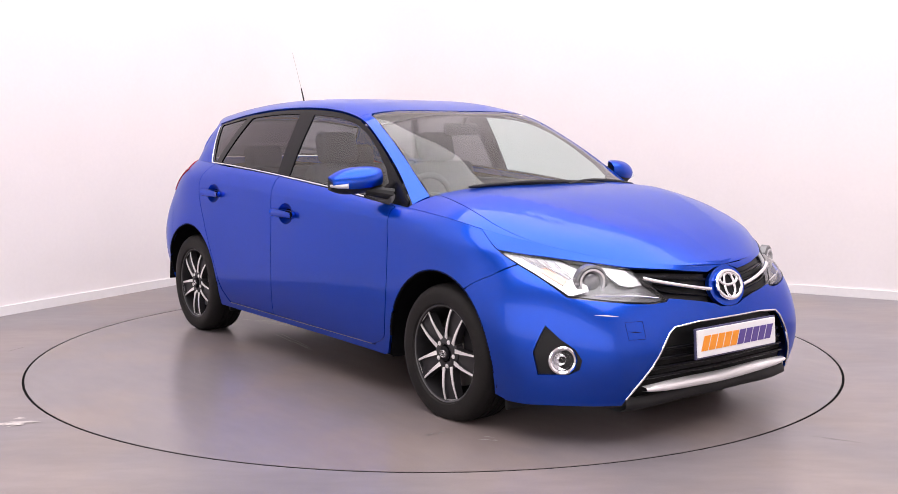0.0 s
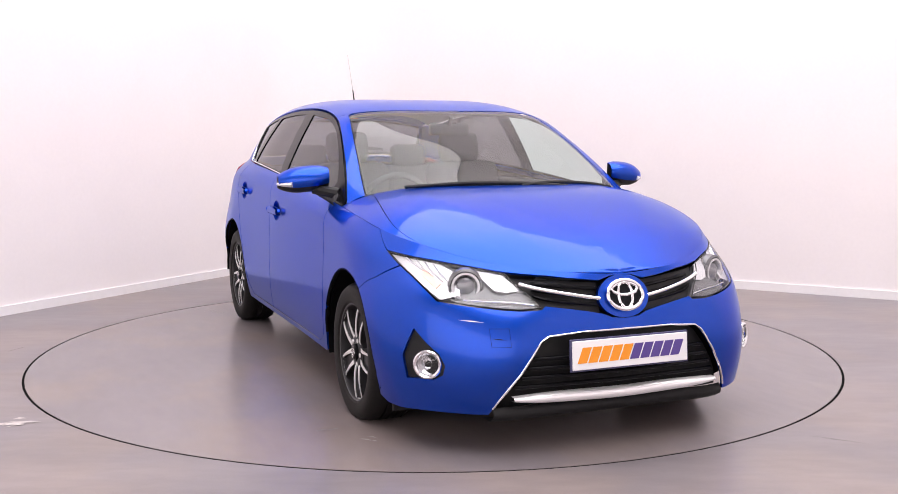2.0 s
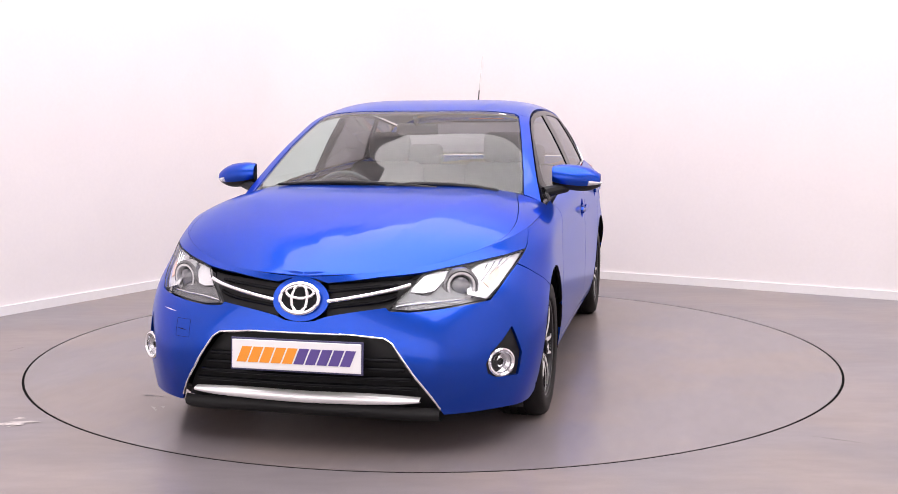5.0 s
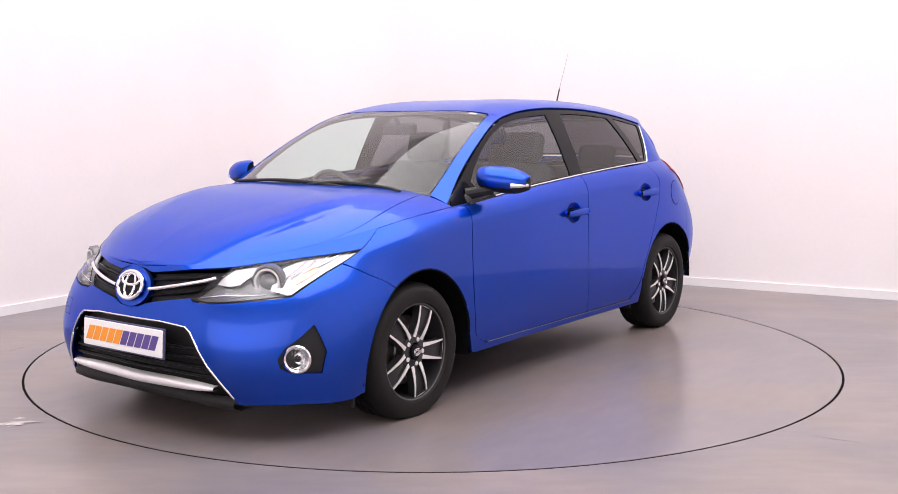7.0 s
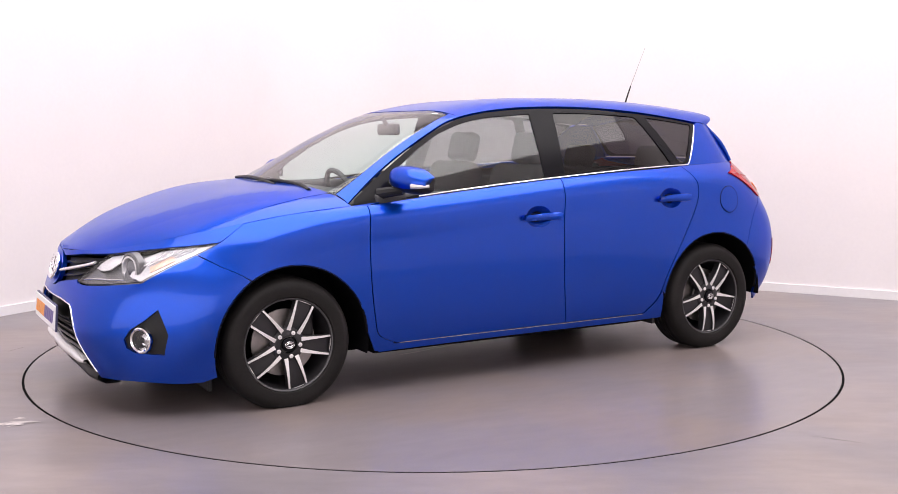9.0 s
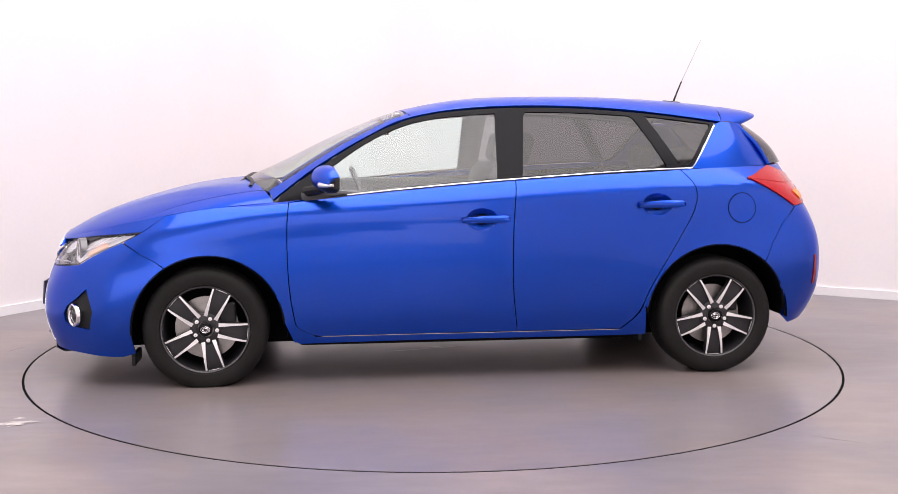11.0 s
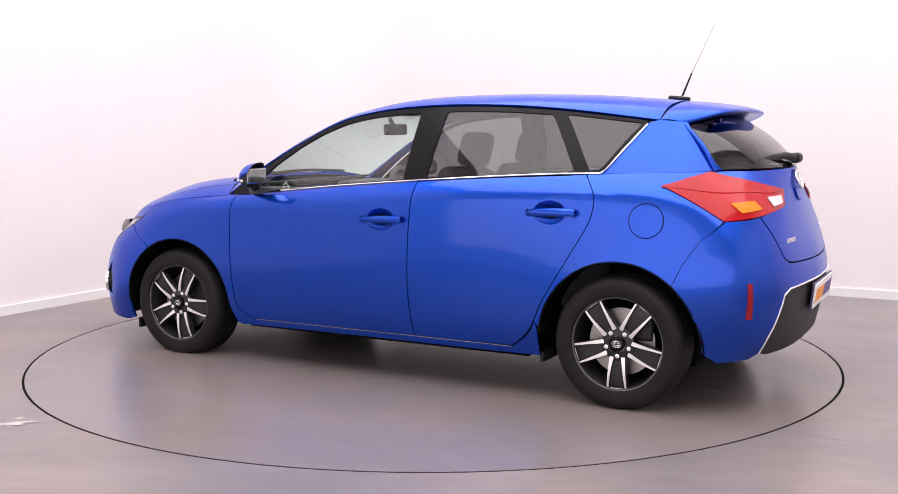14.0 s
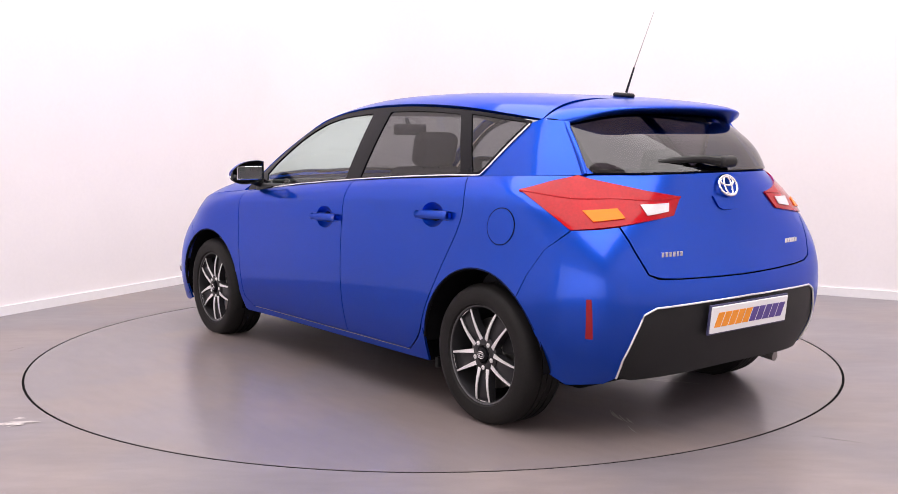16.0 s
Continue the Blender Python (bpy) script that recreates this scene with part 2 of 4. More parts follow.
def along(line, step):
    """Points close together along a line that stays unclosed."""
    out = []
    for a, b in zip(line, line[1:]):
        a, b = np.array(a), np.array(b)
        n = max(1, int(np.ceil(np.abs((b - a) / step).max())))
        out += [tuple(a + (b - a) * k / n) for k in range(n)]
    return out + [tuple(line[-1])]


def sheet(skin, outline, holes=(), off=0.0, lip=0.012, step=(0.09, 0.12), both=False, side=1, gap=0.0):
    """Vertices, faces and normals of a panel cut from a skin, its edges turned in by lip."""
    step = np.array(step)
    loops = [dense([tuple(p) for p in o], step) for o in (outline, *holes)]
    clean = []
    for lp in loops:
        keep = [lp[0]]
        for p in lp[1:]:
            if np.hypot(p[0] - keep[-1][0], p[1] - keep[-1][1]) > 1e-4:
                keep.append(p)
        clean.append(keep)
    loops = clean
    pts, edges = [], []
    for lp in loops:
        k = len(pts)
        pts += lp
        edges += [(k + i, k + (i + 1) % len(lp)) for i in range(len(lp))]
    B = np.array(pts)
    lo, hi = B.min(0), B.max(0)
    ga = np.arange(np.floor(lo[0] / step[0]) * step[0], hi[0] + step[0], step[0])
    gb = np.arange(np.floor(lo[1] / step[1]) * step[1], hi[1] + step[1], step[1])
    g = np.stack(np.meshgrid(ga, gb, indexing="ij"), -1).reshape(-1, 2)
    ok = inside_many(g, loops[0])
    for h in loops[1:]:
        ok &= ~inside_many(g, h)
    g = g[ok]
    if len(g):
        far = np.min((((g[:, None] - B[None]) / step) ** 2).sum(2), axis=1) > 0.2
        g = g[far]
    allp = [Vector(p / step) for p in B] + [Vector(p / step) for p in g]
    v2, _, f2, _, _, _ = delaunay_2d_cdt(allp, edges, [], 0, 1e-6)
    ab = np.array([(v.x, v.y) for v in v2]) * step
    cen = np.array([ab[list(f)].mean(0) for f in f2])
    ok = inside_many(cen, loops[0])
    for h in loops[1:]:
        ok &= ~inside_many(cen, h)
    F = [list(f) for f, k in zip(f2, ok) if k]
    V, N = skin.at(ab), skin.normal(ab)
    flip = -1 if (N * (V - [0, 0, 0.55])).sum() < 0 else 1
    N = N * flip
    # faces wound with the normals
    T = V[np.array(F)]
    fn = np.cross(T[:, 1] - T[:, 0], T[:, 2] - T[:, 0])
    bad = (fn * N[np.array(F)].mean(1)).sum(1) < 0
    F = [f[::-1] if b else f for f, b in zip(F, bad)]
    V = V + N * off
    if lip:
        count = {}
        for f in F:
            for a, b in zip(f, f[1:] + f[:1]):
                count[(a, b)] = 1
        rim = [(a, b) for a, b in count if (b, a) not in count]
        if both:
            rim = [(a, b) for a, b in rim if not (abs(V[a][1]) < 1e-3 and abs(V[b][1]) < 1e-3)]
        VV, NN = [V], [N]
        k = len(V)
        for a, b in rim:
            e = V[b] - V[a]
            out = np.cross(e, N[a])
            out /= np.linalg.norm(out) + 1e-12
            q = np.array([V[a], V[b], V[b] - N[b] * lip, V[a] - N[a] * lip])
            VV.append(q)
            NN.append(np.array([out] * 4))
            F.append([k + 1, k, k + 3, k + 2])
            k += 4
        V, N = np.concatenate(VV), np.concatenate(NN)
    if both or side < 0:
        V2, N2 = V * [1, -1, 1], N * [1, -1, 1]
        F2 = [f[::-1] for f in F]
        if both:
            k = len(V)
            return np.concatenate([V, V2]), F + [[i + k for i in f] for f in F2], np.concatenate([N, N2])
        return V2, F2, N2
    return V, F, N


def panel(name, material, parent, skin, outline, label="", **kw):
    V, F, N = sheet(skin, outline, **kw)
    return mesh_part(name, V, F, material, parent, N, label)


def bead(name, pts, r, material, parent, side=1, n=6, label=""):
    bm = bmesh.new()
    tube(bm, [(p[0], p[1] * side, p[2]) for p in pts], r, n)
    return part(name, bm, material, parent, label, smooth=True, angle=60)


# ---------------------------------------------------------------- studio
# Two white walls meet in a rounded corner behind the turntable.
NL, DL = Vector((0.864, -0.504, 0)), -3.107
NR, DR = Vector((0.502, 0.865, 0)), 3.157
CORNER = Vector((-1.105, 4.275, 0))
ALONG_L, ALONG_R = Vector((-0.504, -0.864, 0)), Vector((0.865, -0.502, 0))
COVE = 0.9


def wall_line(reach=11.0, inset=0.0):
    """The foot of the two walls and the rounded corner, from the near end of one to the near end of the other."""
    c = CORNER + (ALONG_L + ALONG_R) * inset
    r = COVE - inset
    mid = c + (ALONG_L + ALONG_R) * r
    pts = [c + ALONG_L * reach]
    for i in range(13):
        a = math.pi / 2 * i / 12
        pts.append(mid - ALONG_R * r * math.cos(a) - ALONG_L * r * math.sin(a))
    pts.append(c + ALONG_R * reach)
    return pts


def ribbon(name, outer, inner, z0, z1, material, label, category):
    V, F = [], []
    for p, q in zip(outer, inner):
        V += [(p.x, p.y, z0), (q.x, q.y, z0), (q.x, q.y, z1), (p.x, p.y, z1)]
    for i in range(len(outer) - 1):
        a, b = 4 * i, 4 * i + 4
        F += [(a + k, a + (k + 1) % 4, b + (k + 1) % 4, b + k) for k in range(4)]
    F += [(3, 2, 1, 0), tuple(len(V) - 4 + k for k in range(4))]
    bm = bmesh.new()
    vs = [bm.verts.new(v) for v in V]
    for f in F:
        bm.faces.new([vs[i] for i in f])
    ob = part(name, bm, material, None, smooth=True, angle=30)
    return tagged(ob, label, category, kind="structure")


def studio():
    ribbon("wall_back", wall_line(11.0, -0.15), wall_line(11.0, 0.0), 0.0, ROOM_H, WALL, "smooth white studio walls meeting in a rounded corner", "wall")
    ribbon("baseboard", wall_line(11.0, -0.002), wall_line(11.0, 0.015), 0.0, 0.066, SKIRT, "low white painted skirting board along the wall", "baseboard")
    far = [CORNER + ALONG_L * 11.0, CORNER + ALONG_L * 11.0 + ALONG_R * 11.0, CORNER + ALONG_R * 11.0]
    ribbon("wall_west", [far[0] + ALONG_L * 0.15, far[1] + ALONG_L * 0.15], [far[0], far[1]], 0.0, ROOM_H, GREYWALL, "plain off-white studio wall behind the camera", "wall")
    ribbon("wall_south", [far[1] + ALONG_R * 0.15, far[2] + ALONG_R * 0.15], [far[1], far[2]], 0.0, ROOM_H, WALL, "plain white studio wall behind the camera", "wall")
    bm = bmesh.new()
    c = CORNER + (ALONG_L + ALONG_R) * 5.5
    turn = Matrix.Rotation(math.atan2(ALONG_R.y, ALONG_R.x), 4, "Z")
    box(bm, c.x, c.y, ROOM_H + 0.08, 11.6, 11.6, 0.16, m=turn)
    tagged(part("ceiling", bm, CEIL), "plain white studio ceiling", "ceiling", kind="structure")
    # floor with a round hole for the turntable
    n, V, F = 128, [], []
    corners = 16.0
    for k, r in enumerate((TABLE_R + 0.007, TABLE_R + 0.007, 3.2)):
        z = -0.05 if k == 0 else 0.0
        V += [(r * math.cos(2 * math.pi * i / n), r * math.sin(2 * math.pi * i / n), z) for i in range(n)]
    V += [(corners * math.cos(2 * math.pi * i / n), corners * math.sin(2 * math.pi * i / n), 0.0) for i in range(n)]
    for k in range(3):
        for i in range(n):
            j = (i + 1) % n
            F.append((k * n + i, (k + 1) * n + i, (k + 1) * n + j, k * n + j))
    ob = mesh_part("floor", V, F, FLOOR, smooth=False)
    tagged(ob, "matt grey painted studio floor with faint scuffs", "floor", kind="structure")
    bm = bmesh.new()
    box(bm, 0, 0, -0.11, 5.2, 5.2, 0.1)
    tagged(part("turntable_pit", bm, PIT), "dark pit under the turntable joint", "floor pit", kind="structure")


TABLE_R = 2.231


def turntable():
    bm = bmesh.new()
    n = 192
    r = TABLE_R - 0.006
    top = [bm.verts.new((r * math.cos(2 * math.pi * i / n), r * math.sin(2 * math.pi * i / n), 0.0)) for i in range(n)]
    low = [bm.verts.new((v.co.x, v.co.y, -0.055)) for v in top]
    bm.faces.new(top)
    for i in range(n):
        bm.faces.new((top[i], low[i], low[(i + 1) % n], top[(i + 1) % n]))
    bm.faces.new(low[::-1])
    table = tagged(part("turntable", bm, DISC), "round grey turntable disc set flush in the studio floor", "turntable")
    # shade in the open joint, put in as a black ring just below the floor
    bm = bmesh.new()
    rings = [[bm.verts.new((q * math.cos(2 * math.pi * i / n), q * math.sin(2 * math.pi * i / n), z)) for i in range(n)] for q, z in ((r + .0005, -.020), (r + .0005, -.0015), (r + .0125, -.0015), (r + .0125, -.020))]
    for a, b in zip(rings, rings[1:]):
        for i in range(n):
            bm.faces.new((a[i], a[(i + 1) % n], b[(i + 1) % n], b[i]))
    part("joint_shade", bm, JOINT_SHADE, table, "black joint round the disc")
    return table


studio()
disc = turntable()

# ---------------------------------------------------------------- the car
# x forward, y to the car's left, z up from the floor; the middle of the wheelbase at x = 0.
car = tagged(new("car"), "metallic blue five-door hatchback car parked on the turntable", "car")

# Lines along the left side from the middle of the nose to the middle of the tail, bottom to top.
BOTTOM = [(2.10, 0, .17), (2.095, .25, .17), (2.075, .535, .17), (1.900, .748, .168), (1.68, .825, .16), (1.3, .845, .19), (.9, .840, .205), (.3, .836, .21),
          (-.25, .836, .21), (-.8, .836, .21), (-1.3, .84, .22), (-1.62, .81, .235), (-1.82, .69, .25), (-1.945, .48, .265), (-1.99, .25, .275), (-2.0, 0, .28)]
LOW = [(2.185, 0, .35), (2.170, .25, .35), (2.112, .562, .345), (1.908, .768, .345), (1.68, .868, .345), (1.3, .878, .36), (.9, .864, .36), (.3, .864, .36),
       (-.25, .864, .36), (-.8, .866, .36), (-1.3, .875, .37), (-1.62, .85, .385), (-1.870, .744, .40), (-1.98, .51, .41), (-2.02, .25, .415), (-2.03, 0, .42)]
MIDDLE = [(2.172, 0, .52), (2.155, .25, .52), (2.080, .548, .52), (1.878, .760, .535), (1.62, .872, .54), (1.3, .882, .555), (.9, .868, .56), (.3, .870, .56),
          (-.25, .870, .56), (-.8, .870, .56), (-1.3, .882, .57), (-1.63, .862, .58), (-1.880, .763, .58), (-1.99, .52, .58), (-2.035, .25, .58), (-2.05, 0, .58)]
WAIST = [(2.145, 0, .62), (2.120, .25, .62), (2.025, .515, .625), (1.836, .728, .65), (1.57, .842, .67), (1.3, .872, .70), (.9, .862, .73), (.3, .864, .74),
         (-.25, .864, .74), (-.8, .862, .75), (-1.3, .862, .76), (-1.60, .835, .76), (-1.848, .752, .745), (-1.955, .52, .745), (-1.985, .25, .745), (-1.995, 0, .745)]
HANDLE = [(2.133, 0, .665), (2.100, .25, .67), (1.982, .495, .688), (1.782, .688, .726), (1.55, .815, .757), (1.3, .858, .800), (.92, .848, .862), (.3, .847, .902),
          (-.25, .844, .935), (-.8, .838, .960), (-1.3, .832, .962), (-1.58, .795, .945), (-1.775, .685, .925), (-1.89, .48, .915), (-1.925, .25, .92), (-1.935, 0, .92)]
SHOULDER = [(2.12, 0, .697), (2.078, .24, .710), (1.94, .468, .735), (1.752, .655, .788), (1.54, .762, .834), (1.3, .800, .876), (.96, .789, .906), (.3, .790, .968),
            (-.25, .788, 1.012), (-.8, .775, 1.047), (-1.25, .748, 1.064), (-1.50, .70, 1.072), (-1.66, .60, 1.076), (-1.80, .42, 1.078), (-1.872, .22, 1.08), (-1.895, 0, 1.082)]


def side_fold(P):
    """The sharp line pressed along the doors a hand below the glass."""
    x, y, z = P[:, 0], P[:, 1], P[:, 2]
    zc = np.interp(x, [-1.49, -1.16, -.25, .40, .90], [.992, .967, .922, .876, .838])
    end = np.clip((x + 1.62) / .2, 0, 1) * np.clip((1.15 - x) / .35, 0, 1) * np.clip((np.abs(y) - .6) / .1, 0, 1)
    h = np.where(z > zc, (z - zc) / .050, (zc - z) / .100)
    Q = P.copy()
    Q[:, 1] += .0045 * end * np.clip(1 - h, 0, 1) * np.sign(y)
    return Q


LOWER = Skin(np.array([BOTTOM, LOW, MIDDLE, WAIST, HANDLE, SHOULDER]).transpose(1, 0, 2), True, True)
LOWER.fold = side_fold
ARCH_F, ARCH_R = (1.283, 0.285, 0.369), (-1.302, 0.30, 0.375)
HUB_F, HUB_R = (1.30, 0.288), (-1.30, 0.300)


def side_pts(pts, lo=3.2, hi=13.0):
    return LOWER.find(pts, "xz", lo, hi)


def front_pts(pts, lo=0.0, hi=4.6):
    return LOWER.find(pts, "yz", lo, hi)


def rear_pts(pts, lo=11.6, hi=15.0):
    return LOWER.find(pts, "yz", lo, hi)


# outline of the left tail lamp, from its front tip over the top and back
TAIL_TOP = side_pts([(-1.473, 1.012), (-1.57, 1.046), (-1.645, 1.071)])
TAIL_IN = rear_pts([(.60, 1.058), (.55, 1.042), (.44, 1.012), (.287, .985), (.35, .912), (.50, .893), (.62, .878)])
TAIL_OUT = side_pts([(-1.745, .864), (-1.66, .918), (-1.56, .973)])

# shared joints in the side view
BELT = [(.96, .902), (.66, .932), (.43, .955), (-.03, .995), (-.32, 1.016), (-.61, 1.034), (-1.12, 1.058)]
G = 0.0025
FOG = [(.776, .490), (.748, .442), (.713, .402), (.697, .36), (.703, .322), (.728, .300), (.800, .292), (.812, .38)]
DOOR_F = crv([(.886, .905), (.897, .77), (.893, .54), (.872, .36), (.845, .285), (.75, .243)], 5)
DOOR_B = crv([(-.247, 1.008), (-.228, .77), (-.227, .48), (-.252, .247)], 6)
DOOR_R = crv([(-1.118, 1.056), (-1.178, .967), (-1.166, .852), (-1.069, .679), (-.945, .47), (-.88, .33), (-.79, .248)], 5)
SHOULDER_B = 4.97


def shift(pts, dx, dz=0.0):
    return [(x + dx, z + dz) for x, z in pts]


def body(parent):
    for s in (1, -1):
        fa, ra = ARCH_F, ARCH_R
        belt = lambda x: float(np.interp(x, [p[0] for p in BELT][::-1], [p[1] for p in BELT][::-1]))
        # front door
        top = [(x, belt(x) - 0.004) for x in np.linspace(-.247 + G, .886 - G, 14)][1:-1]
        o = shift(DOOR_F[::-1], -G) + top[::-1] + shift(DOOR_B, G)
        d = panel("front_door", PAINT, parent, LOWER, side_pts(o), holes=[side_pts(cup_line(-.081, .815))], side=s)
        door_handle(d, -.081, .815, s)
        top = [(x, belt(x) - 0.004) for x in np.linspace(-1.118 + G, -.247 - G, 12)][1:-1]
        o = shift(DOOR_B[::-1], -G) + top[::-1] + shift(DOOR_R, G)
        d = panel("rear_door", PAINT, parent, LOWER, side_pts(o), holes=[side_pts(cup_line(-.986, .882))], side=s)
        door_handle(d, -.986, .882, s)
        # wing: from the arch up to the bonnet edge
        a_low = side_pts(arc(*fa, 58, 180 - 6, 24))[::1]
        low = side_pts([(.868, .213), (.815, .213)])
        door = side_pts(shift(DOOR_F[::-1][1:], G))
        topline = [(6.25, 4.98), (5.8, 4.98), (5.2, 4.98), (4.6, 4.98), (4.25, 4.98)]
        nose = front_pts([(.788, .764), (.768, .716)]) + side_pts([(1.605, .665), (1.53, .63)])
        panel("front_wing", PAINT, parent, LOWER, a_low + low + door + topline + nose, side=s)
        # rear quarter: from the rear door round the arch to the bumper joint
        a_r = side_pts(arc(*ra, 130, 7, 28))
        door = side_pts(shift(DOOR_R, -G)[:-7])
        up = [(10.1, 4.98), (10.6, 4.98), (11.0, 4.98), (11.45, 4.98), (11.75, 4.98)]
        lampedge = TAIL_TOP[::-1] + TAIL_OUT[::-1]
        joint = side_pts([(-1.66, .785), (-1.59, .675), (-1.552, .592)])
        panel("rear_quarter_panel", PAINT, parent, LOWER, door[::-1] + up + lampedge + joint + a_r, side=s)
        # sill under the doors
        sill = [(.755, .238), (.4, .240), (0, .241), (-.4, .242), (-.795, .2435), *shift(DOOR_R[::-1][1:8], -.005, -.003), (-.920, .33), (-.925, .205), (0, .205), (.845, .205), (.865, .22), (.84, .262)]
        panel("sill", PAINT, parent, LOWER, side_pts(sill), side=s)
        # highlight along the foot of the doors, put in as a thin steel bead
        ab = side_pts([(x, .2415) for x in np.linspace(.735, -.785, 24)])
        bead("sill_highlight", list(LOWER.at(ab) + LOWER.normal(ab) * (.001 if LOWER.normal(ab)[:, 1].mean() > 0 else -.001)), 0.0014, STEEL, parent, s)
        # round fuel flap on the left only
        if s > 0:
            o = side_pts(arc(-1.425, .862, .074, 0, 360, 40)[:-1])
            panel("fuel_flap_joint", DARK, parent, LOWER, side_pts(arc(-1.425, .862, .078, 0, 360, 40)[:-1]), off=0.0012, lip=0)
            panel("fuel_flap", PAINT, parent, LOWER, o, off=0.0022, lip=0.004)
    # front bumper, one piece across the nose
    arch = side_pts(arc(*ARCH_F, -17, 57, 22))
    wing_edge = side_pts([(1.528, .6265), (1.6035, .6612)]) + front_pts([(.7665, .7125)])
    lamp = front_pts([(.745, .676), (.700, .598), (.56, .580), (.42, .568), (.345, .572)])
    grille = front_pts([(.33, .585), (.25, .574), (.16, .560), (.10, .548), (.06, .532), (0, .527)])
    mid1 = front_pts([(0, .487), (.20, .485), (.335, .474), (.365, .455), (.45, .33), (.535, .195)])
    low = [(3.1, 0.0), (3.6, 0.0), (3.95, 0.0)]
    low0 = front_pts([(.545, .168)])
    fog = front_pts(FOG)
    panel("front_bumper", PAINT, parent, LOWER, arch + wing_edge + lamp + grille + mid1 + low0 + low, holes=[fog], both=True, label="glossy blue front bumper with a scuffed corner")
    # paint scraped off the corner of the bumper
    for y, z, w, mt in ((.605, .532, .085, SKIRT), (.52, .468, .055, DARK)):
        V, F, N = sheet(LOWER, front_pts([(y - w / 2, z - .002), (y, z + .0035), (y + w / 2, z + .004), (y, z - .001)]), off=0.0012, lip=0, side=-1, step=(.03, .02))
        mesh_part("bumper_scratch", V, F, mt, parent, N)
    # square cover of the towing eye
    sq = front_pts([(.480, .508), (.550, .508), (.550, .440), (.480, .440), (.480, .508)])
    bead("towing_eye_joint", list(LOWER.at(along(sq, np.array((.1, .1))))), 0.0008, DARK, parent, -1)
    # emblem surround joins bonnet and bumper
    o = front_pts([(.114 * math.sin(a), .611 - .082 * math.cos(a)) for a in np.linspace(0, math.pi, 19)])
    panel("badge_surround", PAINT, parent, LOWER, o, both=True, off=0.004, lip=0.02)
    # rear bumper
    a_r = side_pts(arc(*ARCH_R, 182, 131, 16))
    joint = side_pts([(-1.556, .592), (-1.594, .677), (-1.664, .787), (-1.748, .858)])
    top = TAIL_OUT[:1] + rear_pts([(.68, .868), (.612, .876), (.597, .82), (.570, .74), (.548, .69), (.50, .670), (.40, .664), (.2, .659), (0, .657)])
    val = LOWER.find([(-2.05, 0, .575), (-2.03, .3, .57), (-1.98, .52, .563), (-1.955, .575, .54), (-1.94, .61, .46), (-1.915, .64, .36), (-1.89, .64, .27)], "xyz", 11, 15)
    low = [(12.15, 0.0), (11.8, 0.0), (11.5, 0.0)]
    panel("rear_bumper", PAINT, parent, LOWER, a_r + joint + top + val + low, both=True)
    # tailgate below the glass
    lampin = TAIL_IN[::-1][1:]
    o = rear_pts([(0, .663), (.2, .665), (.40, .670), (.49, .677), (.54, .694), (.562, .742), (.589, .822), (.604, .878)])
    o += lampin + [(11.95, 4.985), (12.25, 4.98), (12.5, 4.98), (13, 4.98), (13.5, 4.98), (14, 4.98), (14.5, 4.98), (15, 4.98)]
    panel("tailgate", PAINT, parent, LOWER, o, both=True)
    # dark inner shell behind the joints
    for nm, a0, a1 in (("front_inner_shell", 0.0, 4.05), ("rear_inner_shell", 11.55, 15.0)):
        o = [(a, 0.15) for a in np.linspace(a0, a1, 9)] + [(a, 4.9) for a in np.linspace(a1, a0, 9)]
        panel(nm, DARK, parent, LOWER, o, both=True, off=-0.07, lip=0, step=(.25, .3))
    for s in (1, -1):
        o = side_pts([(.80, .24), (.83, .88), (0.3, .94), (-.25, .985), (-.8, 1.02), (-1.1, 1.035), (-1.12, .80), (-.90, .45), (-.86, .24)])
        panel("door_inner_shell", DARK, parent, LOWER, o, off=-0.02, lip=0, step=(.25, .3), side=s)


def cup_line(x, z, k=1.0):
    return [(x + .014 + .080 * k * math.cos(a), z + .002 + .056 * k * math.sin(a)) for a in np.linspace(0, 2 * math.pi, 29)[:-1]]


def door_handle(door, x, z, s):
    """A scooped cup in the door and a pull bar over it."""
    V, F, N = sheet(LOWER, side_pts(cup_line(x, z)), lip=0.0, side=s, step=(.03, .06))
    d2 = ((V[:, 0] - x - .014) / .080) ** 2 + ((V[:, 2] - z - .002) / .056) ** 2
    V = V - N * (0.024 * np.clip(1 - d2, 0, 1) ** .6)[:, None]
    mesh_part("handle_cup", V, F, PAINT, door)
    o = [(x + .118, z - .004), (x + .110, z + .012), (x, z + .020), (x - .10, z + .022), (x - .118, z + .016), (x - .118, z - .006), (x - .10, z - .012), (x, z - .016), (x + .110, z - .016)]
    V, F, N = sheet(LOWER, side_pts(o), off=0.020, lip=0.016, side=s, step=(.05, .06))
    V = V + N * (.010 * np.clip(1 - ((V[:, 2] - z - .002) / .022) ** 2, 0, 1))[:, None]
    mesh_part("handle", V, F, PAINT, door)


body(car)

# bonnet: from the shoulder line across to the other side
CENTRE = [(2.12, .697), (2.108, .712), (2.042, .752), (1.90, .824), (1.69, .898), (1.42, .964), (1.14, .998)]


